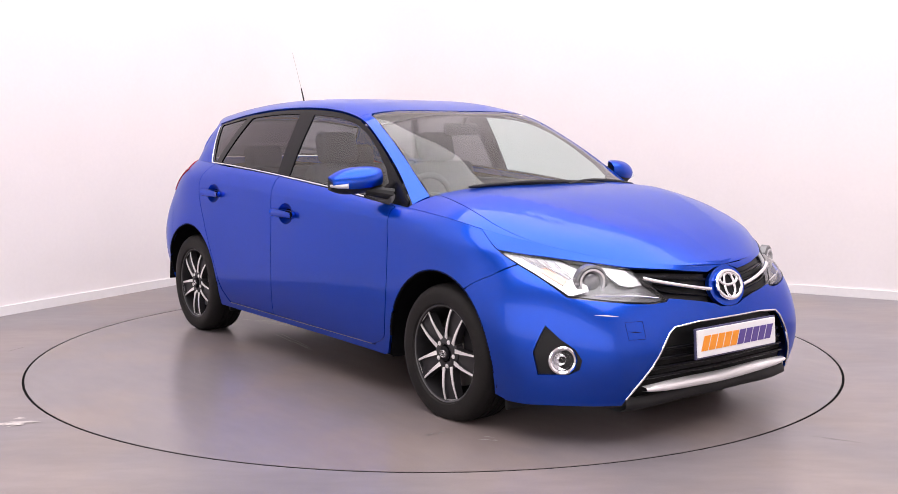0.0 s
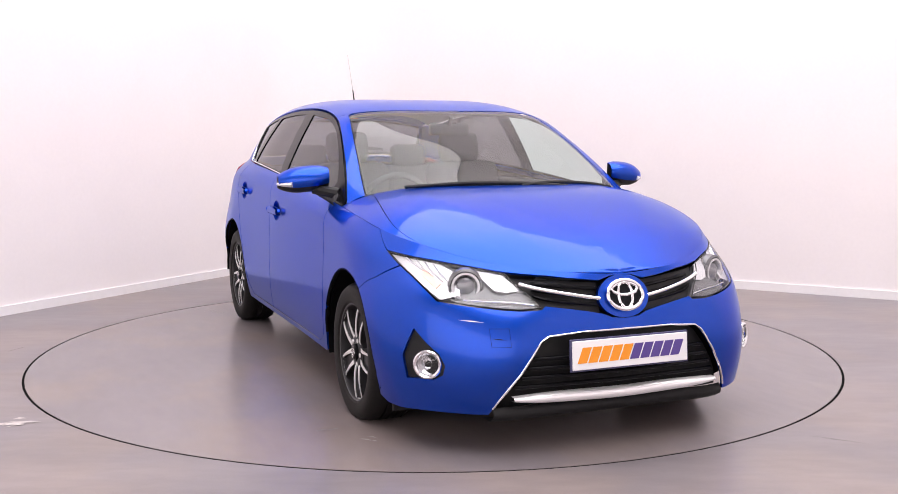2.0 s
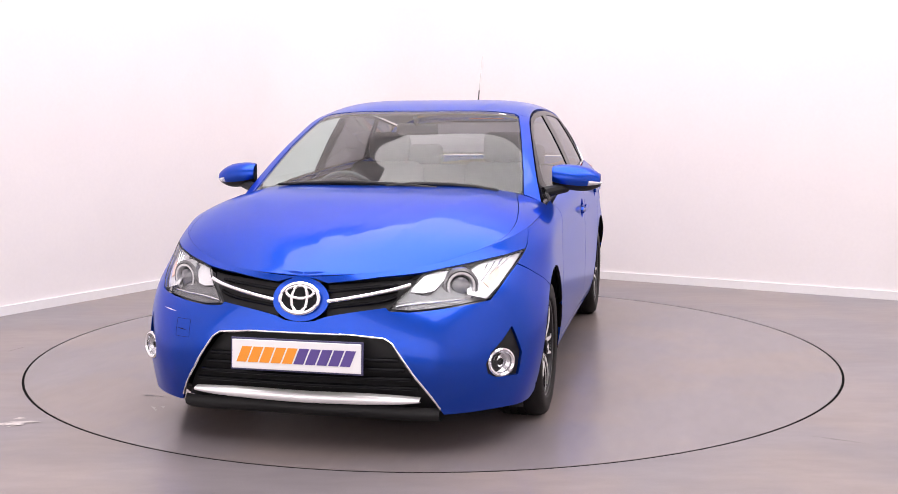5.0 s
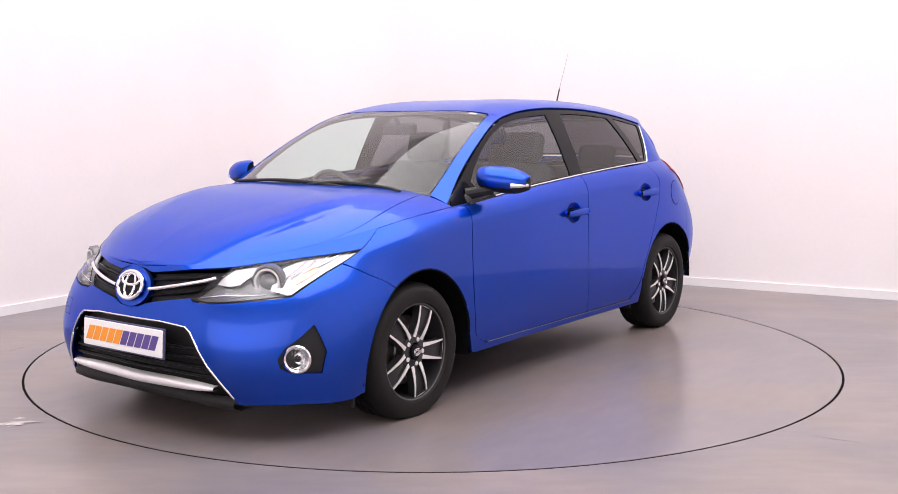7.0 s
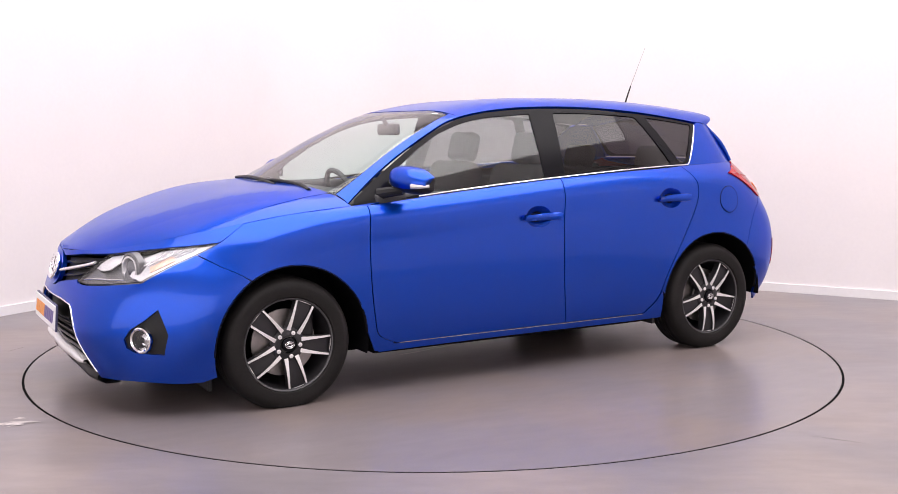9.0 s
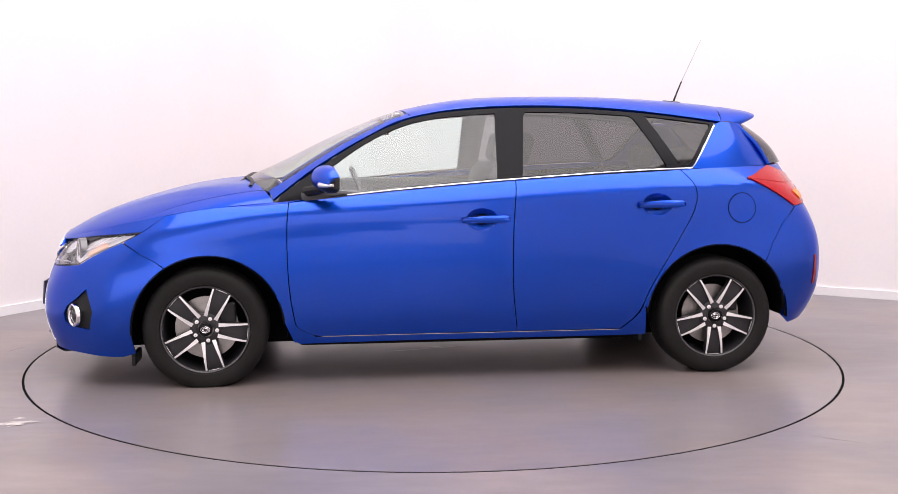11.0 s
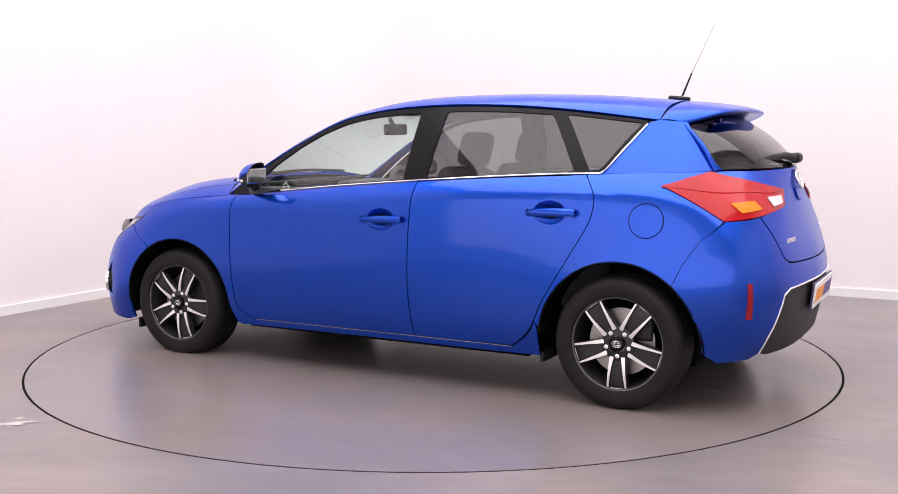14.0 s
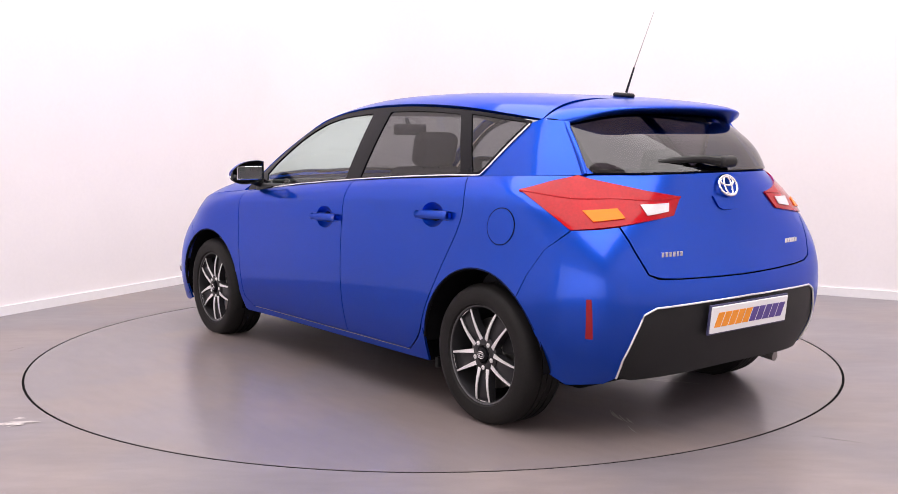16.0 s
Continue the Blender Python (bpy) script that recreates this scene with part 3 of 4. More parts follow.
def crown_net(centre, edge, cols=(0, .3, .6, .82, .94, 1.0), power=3.0, bow=2.0):
    net = []
    for (cx, cz), (ex, ey, ez) in zip(centre, edge):
        row = []
        for v in cols:
            row.append((cx + (ex - cx) * v ** bow, ey * v, cz + (ez - cz) * v ** power))
        net.append(row)
    return np.array(net)


HOOD_EDGE = [SHOULDER[i] for i in range(7)]
BONNET = Skin(crown_net(CENTRE, HOOD_EDGE, power=5.0))


def hood_fold(P):
    """Two pressed lines that run from the windscreen corners in towards the badge."""
    x, y = P[:, 0], np.abs(P[:, 1])
    line = .20 + .40 * np.clip((2.02 - x) / .90, 0, 1) ** .8
    h = np.where(y > line, (y - line) / .13, (line - y) / .20)
    Q = P.copy()
    Q[:, 2] += .0065 * np.clip((2.06 - x) / .25, 0, 1) * np.clip((x - 1.10) / .15, 0, 1) * np.clip(1 - h, 0, 1)
    return Q


BONNET.fold = hood_fold

hood_line = [(2.95, 4.97), (3.2, 4.85), (3.6, 4.5), (4.0, 4.15), (4.6, 3.72), (5.2, 3.38), (5.7, 3.15), (6.0, 3.05)]
o = [(0.02, 0.0), (0.02, 5.0), (0.5, 5.0), (1, 5.0), (1.5, 5.0), (2, 5.0), (2.5, 5.0)] + hood_line + [(6.0, b) for b in (2.5, 2, 1.5, 1, .5, 0)]
panel("bonnet", PAINT, car, BONNET, o, both=True, lip=0.018, step=(.09, .12))
o = front_pts([(0, .694), (.05, .69), (.10, .675), (.20, .685), (.30, .697), (.44, .708), (.52, .722), (.62, .737), (.72, .753), (.786, .768)]) + [(4.25, 4.995), (4.0, 4.995), (3.5, 4.995), (3, 4.995), (2.5, 4.995), (2, 4.995), (1.5, 4.995), (1, 4.995), (.5, 4.995), (0, 4.995)]
panel("bonnet_lip", PAINT, car, LOWER, o, both=True, lip=0.012, step=(.06, .08))
for s in (1, -1):
    o = [(a, b + 0.035) for a, b in hood_line[:-1]] + [(6.0, 3.09), (6.0, 4), (6.0, 5), (5.5, 5), (5, 5), (4.5, 5), (4, 5), (3.5, 5), (3.1, 5)]
    panel("wing_top", PAINT, car, BONNET, o, side=s, lip=0.018)

# cabin: windscreen, roof and tailgate top over the rails
ROOF_C = [(1.20, .978), (.95, 1.088), (.70, 1.212), (.48, 1.306), (.31, 1.365), (.0, 1.424), (-.38, 1.444), (-.8, 1.442), (-1.2, 1.422), (-1.44, 1.400)]
RAIL = [(0.965, 0.765, 0.918), (0.8, 0.715, 1.045), (0.62, 0.672, 1.16), (0.44, 0.632, 1.258), (0.28, 0.606, 1.324),
        (0.0, 0.59, 1.372), (-0.38, 0.594, 1.389), (-0.8, 0.599, 1.374), (-1.15, 0.6, 1.338), (-1.4, 0.588, 1.306)]
UPPER = Skin(crown_net(ROOF_C, RAIL, power=5.5))
o = [(0.0, 0), (0.0, 1), (0.0, 2), (0.02, 3), (0.12, 3.55), (1, 3.72), (2, 3.75), (3, 3.72), (3.85, 3.6), (3.97, 3.3), (4.0, 2), (4.0, 1), (4.0, 0)]
wind = panel("windscreen", CLEAR, car, UPPER, o, both=True, lip=0, off=-0.002, label="clear windscreen glass with a pale green tint")
wind.visible_shadow = False
# black band round the windscreen edge
inner = [(0.10, 0), (0.10, 1), (0.10, 2), (0.12, 3.1), (0.24, 3.50), (1, 3.65), (2, 3.68), (3, 3.65), (3.82, 3.52), (3.93, 3.25), (3.95, 2), (3.95, 1), (3.95, 0)]
panel("windscreen_border", GLOSSBLACK, car, UPPER, o + inner[::-1], both=True, lip=0, off=-0.006)
for s in (1, -1):
    po = [(0.10, 3.62), (1, 3.78), (2, 3.81), (3, 3.78), (3.9, 3.66), (4.03, 3.4), (4.06, 5), (3.5, 5), (3, 5), (2.5, 5), (2, 5), (1.5, 5), (1, 5), (.5, 5), (0.0, 5)]
    panel("a_pillar", PAINT, car, UPPER, po, side=s)
o = [(4.03, 0), (4.03, 1), (4.03, 2), (4.03, 3.3), (4.06, 4), (4.06, 5)] + [(a, 5) for a in np.arange(4.5, 9.0, .5)] + [(9, 5), (9, 4), (9, 3), (9, 2), (9, 1), (9, 0)]
panel("roof", PAINT, car, UPPER, o, both=True, lip=0.015)
o = [(3.78, 2.55), (3.78, 2.85), (3.88, 2.86), (3.88, 2.56)]
panel("windscreen_sticker", WHITE, car, UPPER, o, lip=0, off=0.001)
# cowl between bonnet and windscreen
bm = bmesh.new()
box(bm, 1.10, 0, .935, .20, 1.34, .03, .01, m=Matrix.Rotation(radians(8), 4, "Y"))
part("cowl", bm, BLACK, car)

# side of the cabin
W_LOW = [(.97, .774, .902), (.66, .786, .932), (.30, .790, .968), (-.25, .788, 1.012), (-.8, .775, 1.047), (-1.13, .755, 1.060), (-1.36, .735, 1.066), (-1.53, .690, 1.072), (-1.66, .60, 1.076)]
W_TOP = [(.965, .765, .918), (.62, .672, 1.160), (.28, .606, 1.324), (-.25, .592, 1.386), (-.8, .599, 1.374), (-1.15, .600, 1.338), (-1.40, .588, 1.306), (-1.47, .570, 1.299), (-1.52, .548, 1.294)]
net = []
for p, q in zip(W_LOW, W_TOP):
    p, q = np.array(p), np.array(q)
    row = []
    for k in (0, .33, .67, 1.0):
        c = p + (q - p) * k
        c[1] += 0.036 * k * (1 - k) * min(1, (q[2] - p[2]) / .3)
        row.append(c)
    net.append(row)
CABIN = Skin(net)


def cab(pts):
    return CABIN.find(pts, "xz")


TOPEDGE = [(.955, .918), (.79, 1.036), (.61, 1.155), (.43, 1.255), (.27, 1.318), (.11, 1.349), (-.04, 1.364), (-.22, 1.374), (-.45, 1.376), (-.63, 1.371), (-.93, 1.350), (-1.15, 1.326), (-1.345, 1.299)]
LOWEDGE = [(.96, .907), (.66, .936), (.43, .959), (-.03, .999), (-.32, 1.020), (-.61, 1.038), (-1.12, 1.060)]


def lerp(line, x):
    line = sorted(line)
    return float(np.interp(x, [p[0] for p in line], [p[1] for p in line]))


def strip(x0, x1, lo, hi, n=16):
    xs = np.linspace(x0, x1, n)
    return [(x, lerp(LOWEDGE, x) + lo) for x in xs] + [(x, lerp(TOPEDGE, x) - hi) for x in xs[::-1]]


for s in (1, -1):
    # blue rail and rear pillar round the window opening
    opening = [(x, lerp(TOPEDGE, x)) for x in np.linspace(.93, -1.345, 40)] + crv([(-1.355, 1.290), (-1.28, 1.19), (-1.20, 1.085), (-1.17, 1.066)], 4) + [(-1.12, 1.058)]
    lowb = [(x, lerp(LOWEDGE, x) - 0.004) for x in np.linspace(-1.05, .94, 24)]
    frame_ab = cab(opening + lowb)
    quarter = cab(opening[-14:]) + [(5.2, 0.0), (5.6, 0.0), (6, 0.0), (6.5, 0), (7, 0), (7.5, 0), (8, 0), (8, 1), (8, 2), (8, 3), (7.5, 3), (7, 3), (6.5, 3), (6.0, 3.0)]
    panel("rear_pillar", PAINT, car, CABIN, quarter, side=s, lip=0.014)
    # black frame behind everything in the opening
    w1 = [(.60, .945), (.40, .966), (0, 1.003), (-.155, 1.014), (-.165, 1.30), (-.168, 1.346), (-.04, 1.337), (.10, 1.326), (.26, 1.296), (.42, 1.236), (.56, 1.158), (.68, 1.074), (.745, 1.01), (.70, .945)]
    w2 = [(-.285, 1.026), (-.60, 1.044), (-1.03, 1.064), (-1.05, 1.075), (-.90, 1.322), (-.88, 1.334), (-.6, 1.350), (-.33, 1.352), (-.318, 1.342)]
    w3 = [(-1.125, 1.074), (-1.165, 1.078), (-1.19, 1.098), (-1.325, 1.283), (-1.32, 1.293), (-1.15, 1.312), (-.965, 1.332)]
    holes = [cab(w) for w in (w1, w2, w3)]
    panel("window_frame", GLOSSBLACK, car, CABIN, frame_ab, holes=holes, side=s, off=0.001, lip=0.01, step=(.09, .1))
    for nm, w, m_ in (("front_side_window", w1, SIDEGLASS), ("rear_side_window", w2, TINT), ("quarter_window", w3, TINT)):
        ob = panel(nm, m_, car, CABIN, cab(w), side=s, off=-0.004, lip=0, step=(.12, .15), label="dark privacy glass" if m_ is TINT else "clear side glass")
        ob.visible_shadow = False
    # chrome strip under the glass, swept up at the rear
    line = [(.60, .937), (.43, .953), (.2, .975), (-.03, .994), (-.32, 1.015), (-.61, 1.033), (-.9, 1.046), (-1.10, 1.055), (-1.165, 1.060), (-1.20, 1.078), (-1.28, 1.184), (-1.352, 1.283)]
    ab = np.array(cab(crv(line, 4)))
    pts = CABIN.at(ab) + CABIN.normal(ab) * (0.004 if CABIN.normal(ab)[:, 1].mean() > 0 else -0.004)
    bead("chrome_strip", pts, 0.0048, CHROME, car, s)

# spoiler over the rear glass
SP_TOP = [(-1.44, 0, 1.400), (-1.435, .28, 1.396), (-1.42, .48, 1.362), (-1.405, .585, 1.306)]
SP_END = [(-1.69, 0, 1.362), (-1.68, .28, 1.357), (-1.63, .46, 1.338), (-1.50, .555, 1.290)]
SP_LOW = [(-1.66, 0, 1.335), (-1.65, .28, 1.331), (-1.60, .455, 1.312), (-1.485, .548, 1.275)]
SP_BACK = [(-1.56, 0, 1.325), (-1.555, .28, 1.321), (-1.52, .45, 1.302), (-1.47, .54, 1.272)]
SPOILER = Skin(np.array([SP_TOP, [tuple((np.array(a) + np.array(b)) / 2 + np.array([0, 0, .008])) for a, b in zip(SP_TOP, SP_END)], SP_END, SP_LOW, SP_BACK]).transpose(1, 0, 2), True)
panel("spoiler", PAINT, car, SPOILER, [(a, 0.02) for a in np.linspace(0, 3, 13)] + [(3, 1), (3, 2), (3, 3), (3, 4)] + [(a, 4) for a in np.linspace(2.75, 0, 12)] + [(0, 3), (0, 2), (0, 1)], both=True, lip=0, step=(.1, .1))
bm = bmesh.new()
box(bm, -1.672, 0, 1.349, .01, .26, .010, .003)
part("brake_light", bm, REDDARK, car)

# rear glass
RG_TOP = [(-1.585, 0, 1.335), (-1.575, .28, 1.330), (-1.545, .45, 1.310), (-1.50, .548, 1.288)]
RG_MID = [(-1.765, 0, 1.215), (-1.75, .30, 1.210), (-1.695, .48, 1.195), (-1.60, .585, 1.185)]
RG_LOW = [(-1.90, 0, 1.084), (-1.872, .26, 1.083), (-1.80, .44, 1.081), (-1.665, .60, 1.078)]
REAR = Skin(np.array([RG_LOW, RG_MID, RG_TOP]).transpose(1, 0, 2), True)
edge = [(0, 0.03), (1, 0.03), (2, 0.03), (2.8, 0.05), (2.90, .2), (2.93, 1), (2.95, 1.98), (2, 1.98), (1, 1.98), (0, 1.98)]
rg = panel("rear_window", REARTINT, car, REAR, edge, both=True, lip=0, label="dark tinted rear window glass")
rg.visible_shadow = False
ins = [(0, 0.13), (1, 0.13), (2, 0.14), (2.6, 0.18), (2.75, .4), (2.80, 1), (2.84, 1.9), (2, 1.9), (1, 1.9), (0, 1.9)]
panel("rear_window_border", GLOSSBLACK, car, REAR, edge + ins[::-1], both=True, lip=0, off=-0.006)
for s in (1, -1):
    panel("rear_pillar_return", PAINT, car, REAR, [(2.84, 0.02), (2.92, .25), (2.95, 1), (2.97, 2), (3, 2), (3, 1), (3, 0.0)], side=s, lip=0.0, off=0.004)
for s in (1, -1):
    bead("rear_pillar_edge", crv([RG_LOW[3], RG_MID[3], RG_TOP[3]], 8), 0.012, PAINT, car, s, 10)
bm = bmesh.new()
tube(bm, [(-1.905, .02, 1.125), (-1.875, .12, 1.138), (-1.835, .26, 1.133), (-1.80, .36, 1.12)], 0.021, 10, 0.010)
box(bm, -1.905, -.01, 1.125, .05, .11, .05, .02)
part("rear_wiper", bm, BLACK, car, smooth=True)


# ---------------------------------------------------------------- lamps and grilles
def lamps(parent):
    for s in (1, -1):
        hl = [(.786, .763), (.72, .748), (.62, .732), (.52, .718), (.445, .702), (.40, .645), (.345, .580), (.42, .574), (.56, .586), (.695, .605), (.745, .685)]
        ab = front_pts(hl)
        lamp = panel("headlight", SMOKED, parent, LOWER, ab, side=s, off=-0.034, lip=0, label="clear headlight with a chrome projector")
        bowl = front_pts([(.782, .760), (.72, .746), (.64, .733), (.60, .70), (.62, .63), (.690, .608), (.742, .686)])
        panel("indicator_reflector", LAMPLIT, lamp, LOWER, bowl, side=s, off=-0.015, lip=0)
        for k in range(4):
            y = .655 + .024 * k
            rib = LOWER.at(front_pts([(y - .022, .645 + .02 * k), (y + .004, .695 + .012 * k), (y + .012, .722 + .008 * k)]))
            bead("reflector_rib", list(rib - np.array([.010, .004, 0])), 0.0035, CHROME, lamp, s)
        sig = front_pts([(.725, .700), (.70, .712), (.668, .668), (.690, .648)])
        panel("indicator_bulb_cover", AMBERPALE, lamp, LOWER, sig, side=s, off=-0.011, lip=0.004, step=(.03, .05))
        high = front_pts([(.545, .718), (.50, .713), (.452, .703), (.425, .668), (.415, .645), (.46, .640), (.50, .648)])
        panel("high_beam_reflector", LAMPLIT, lamp, LOWER, high, side=s, off=-0.014, lip=0.006)
        inner = front_pts([(.413, .643), (.352, .586), (.42, .580), (.56, .592), (.62, .599), (.545, .606), (.47, .632)])
        panel("inner_bezel", SMOKED, lamp, LOWER, inner, side=s, off=-0.020, lip=0)
        edge_ = LOWER.at(front_pts([(.365, .588), (.44, .598), (.53, .602), (.61, .606)]))
        bead("bezel_strip", list(edge_ - np.array([.014, 0, 0])), 0.003, CHROME, lamp, s)
        # projector
        c = LOWER.at(front_pts([(.592, .652)]))[0]
        d = Vector((.93, .35, 0)).normalized()
        for nm, prof, mt in (("projector_shroud", [(.072, -.050), (.070, -.020), (.060, -.014), (.054, -.030)], SMOKED), ("projector_ring", [(.034, -.05), (.052, -.045), (.056, -.012), (.047, -.012), (.040, -.03)], LAMPLIT), ("projector_lens", [(.001, -.010), (.02, -.013), (.034, -.022), (.038, -.036)], PROJECTOR)):
            bm = bmesh.new()
            lathe(bm, prof, 32)
            rot = Vector((0, 1, 0)).rotation_difference(d).to_matrix().to_4x4()
            bmesh.ops.transform(bm, matrix=Matrix.Translation(Vector(c)) @ rot, verts=bm.verts)
            for v in bm.verts:
                v.co.y *= s
            part(nm, bm, mt, lamp, smooth=True)
        ob = panel("lens", LENS, lamp, LOWER, ab, side=s, lip=0, off=0.001)
        ob.visible_shadow = False
        loop = LOWER.at(dense(ab + ab[:1], np.array((.06, .06))))
        bead("lamp_seal", list(loop), 0.0022, BLACK, lamp, s)
        # tail lamp
        ab = TAIL_TOP + TAIL_IN + TAIL_OUT
        t = panel("tail_light", REDLENS, parent, LOWER, ab, side=s, off=0.007, lip=0.03, label="glossy red tail light with amber and clear sections")
        q = rear_pts([(.70, .935), (.585, .942), (.575, .905), (.69, .893)])
        panel("amber_section", AMBER, t, LOWER, q, side=s, off=0.0125, lip=0.004)
        q = rear_pts([(.49, .955), (.36, .960), (.375, .927), (.48, .913)])
        panel("reversing_section", LAMPLIT, t, LOWER, q, side=s, off=0.0125, lip=0.004)
        crease = LOWER.at(crv([TAIL_TOP[0], *rear_pts([(.70, .985), (.56, .985), (.44, .975)]), TAIL_IN[3]], 6))
        bead("lens_crease", list(crease * [1.003, 1.006, 1]), 0.005, REDLENS, t, s)
        # fog lamp recess
        f = panel("fog_light", BLACK, parent, LOWER, front_pts(FOG), side=s, off=-0.012, lip=0.0, label="round fog light in a black triangular recess")
        c = Vector(LOWER.at(front_pts([(.748, .358)]))[0])
        for nm, prof, mt in (("bezel", [(.043, -.03), (.058, -.012), (.057, .002), (.051, .006), (.044, .001), (.042, -.02)], CHROME), ("reflector", [(.001, -.026), (.012, -.024), (.014, -.012), (.03, -.022), (.044, -.012)], SILVER), ("lens", [(.001, .003), (.03, .0), (.044, -.008)], LENS)):
            bm = bmesh.new()
            lathe(bm, prof, 36)
            rot = Vector((0, 1, 0)).rotation_difference(Vector((.82, .57, 0)).normalized()).to_matrix().to_4x4()
            bmesh.ops.transform(bm, matrix=Matrix.Translation(c + Vector((.008, .0, 0))) @ rot, verts=bm.verts)
            for v in bm.verts:
                v.co.y *= s
            part(nm, bm, mt, f, smooth=True)
        # rear reflector
        q = LOWER.find([(-1.85, .772, .605), (-1.862, .755, .605), (-1.868, .752, .45), (-1.85, .775, .45)], "xyz", 11, 15)
        panel("rear_reflector", REDDARK, parent, LOWER, q, side=s, off=0.004, lip=0.01, step=(.03, .1))
    # upper grille
    for s in (1, -1):
        gr = [(.10, .672), (.20, .682), (.30, .694), (.435, .705), (.40, .645), (.345, .580), (.25, .568), (.16, .556), (.10, .548)]
        g = panel("upper_grille", BLACK, parent, LOWER, front_pts(gr), side=s, off=-0.03, lip=0, label="black grille with a chrome bar")
        for k in (.25, .5, .75):
            ln = crv([(.10, .548 + .124 * k), (.2, .562 + .118 * k), (.31, .578 + .11 * k), (.36, .60 + .085 * k)], 5)
            pts = LOWER.at(front_pts(ln)) + np.array([-.022, 0, 0])
            bead("slat", pts, 0.007, GLOSSBLACK, g, s)
        ln = crv([(.108, .607), (.18, .618), (.27, .634), (.36, .652), (.41, .666)], 5)
        pts = LOWER.at(front_pts(ln)) + np.array([.004, 0, 0])
        bead("chrome_bar", pts, 0.0085, CHROME, g, s, 8)
    # lower grille
    o = front_pts([(0, .487), (.20, .485), (.335, .474), (.365, .455), (.45, .33), (.535, .195), (.545, .168)]) + [(2.2, 0.0), (1.6, 0), (.8, 0), (0, 0)]
    g = panel("lower_grille", BLACK, parent, LOWER, o, both=True, off=-0.045, lip=0, label="black lower grille with horizontal slats")
    for k in range(4):
        z = .275 + .037 * k
        w = .455 - .024 * k
        pts = [LOWER.at(front_pts([(abs(y), z)]))[0] * [1, np.sign(y) or 1, 1] + np.array([-.028, 0, 0]) for y in np.linspace(-w, w, 21)]
        bead("slat", pts, 0.009, GLOSSBLACK, g, 1, 8)
    ln = [(0, .487), (.20, .485), (.335, .474), (.365, .455), (.45, .33), (.535, .195)]
    for s in (1, -1):
        pts = LOWER.at(along(front_pts(ln), np.array((.1, .1))))
        bead("grille_edge", list(pts), 0.0045, CHROME, g, s)
    # chrome blade and black lip
    V, F = [], []
    ys = np.linspace(-.465, .465, 31)
    for y in ys:
        k = abs(y) / .465
        x = LOWER.at(front_pts([(abs(y), .215)]))[0][0] + .012
        h = .024 * (1 - .6 * k ** 4)
        zc = .222 + .010 * k * k
        V += [(x - .02, y, zc - h), (x + .006, y, zc - h * .7), (x + .010, y, zc), (x + .004, y, zc + h * .7), (x - .02, y, zc + h)]
    for i in range(len(ys) - 1):
        F += [(5 * i + j, 5 * i + j + 1, 5 * i + j + 6, 5 * i + j + 5) for j in range(4)]
    mesh_part("chrome_blade", V, F, BLADE, parent)
    V, F = [], []
    for y in np.linspace(-.53, .53, 31):
        x = LOWER.at(front_pts([(abs(y), .17)]))[0][0]
        V += [(x - .10, y, .135), (x - .03, y, .135), (x + .004, y, .155), (x + .006, y, .175), (x - .01, y, .195)]
    for i in range(30):
        F += [(5 * i + j, 5 * i + j + 1, 5 * i + j + 6, 5 * i + j + 5) for j in range(4)]
    mesh_part("front_lip", V, F, BLACK, parent)
    # rear valance
    o = LOWER.find([(-2.05, 0, .572), (-2.03, .3, .567), (-1.98, .52, .560), (-1.955, .572, .538), (-1.94, .606, .46), (-1.915, .635, .36), (-1.89, .635, .27)], "xyz", 11, 15) + [(12.6, 0), (13, 0), (13.5, 0), (14, 0), (14.5, 0), (15, 0)]
    panel("rear_valance", BLACK, parent, LOWER, o, both=True, off=-0.006, lip=0.01, label="matt black lower rear bumper")
    ln = o[:7]
    for s in (1, -1):
        bead("valance_edge", list(LOWER.at(along(ln, np.array((.1, .1))))), 0.0045, ALLOY, parent, s)


lamps(car)


def badge(parent, x, z, w, h, tilt, sgn, nm):
    """An oval chrome badge of plain rings."""
    bm = bmesh.new()
    for rx, rz, t in ((w, h, w * .115), (w * .40, h * .92, w * .09), (w * .72, h * .42, w * .09)):
        dz = h * .0 if rx == w else (h * .42 if rz < h * .5 else 0)
        pts = [(0, rx * math.cos(a), rz * math.sin(a) + dz) for a in np.linspace(0, 2 * math.pi, 40)]
        tube(bm, pts, t, 8)
    bmesh.ops.transform(bm, matrix=Matrix.Translation((x, 0, z)) @ Matrix.Rotation(radians(tilt), 4, "Y"), verts=bm.verts)
    return part(nm, bm, CHROME, parent, smooth=True, angle=60)


badge(car, 2.160, .617, .078, .058, -18, 1, "front_badge")
bm = bmesh.new()
pts = []
vs = [bm.verts.new((2.158 - .02 * (z - .617) / .06, .08 * math.cos(a), z)) for a in np.linspace(0, 2 * math.pi, 40)[:-1] for z in [.617 + .06 * math.sin(a)]]
bm.faces.new(vs)
part("badge_backing", bm, GLOSSBLACK, car)
badge(car, -1.922, 1.025, .058, .045, 22, -1, "rear_badge")


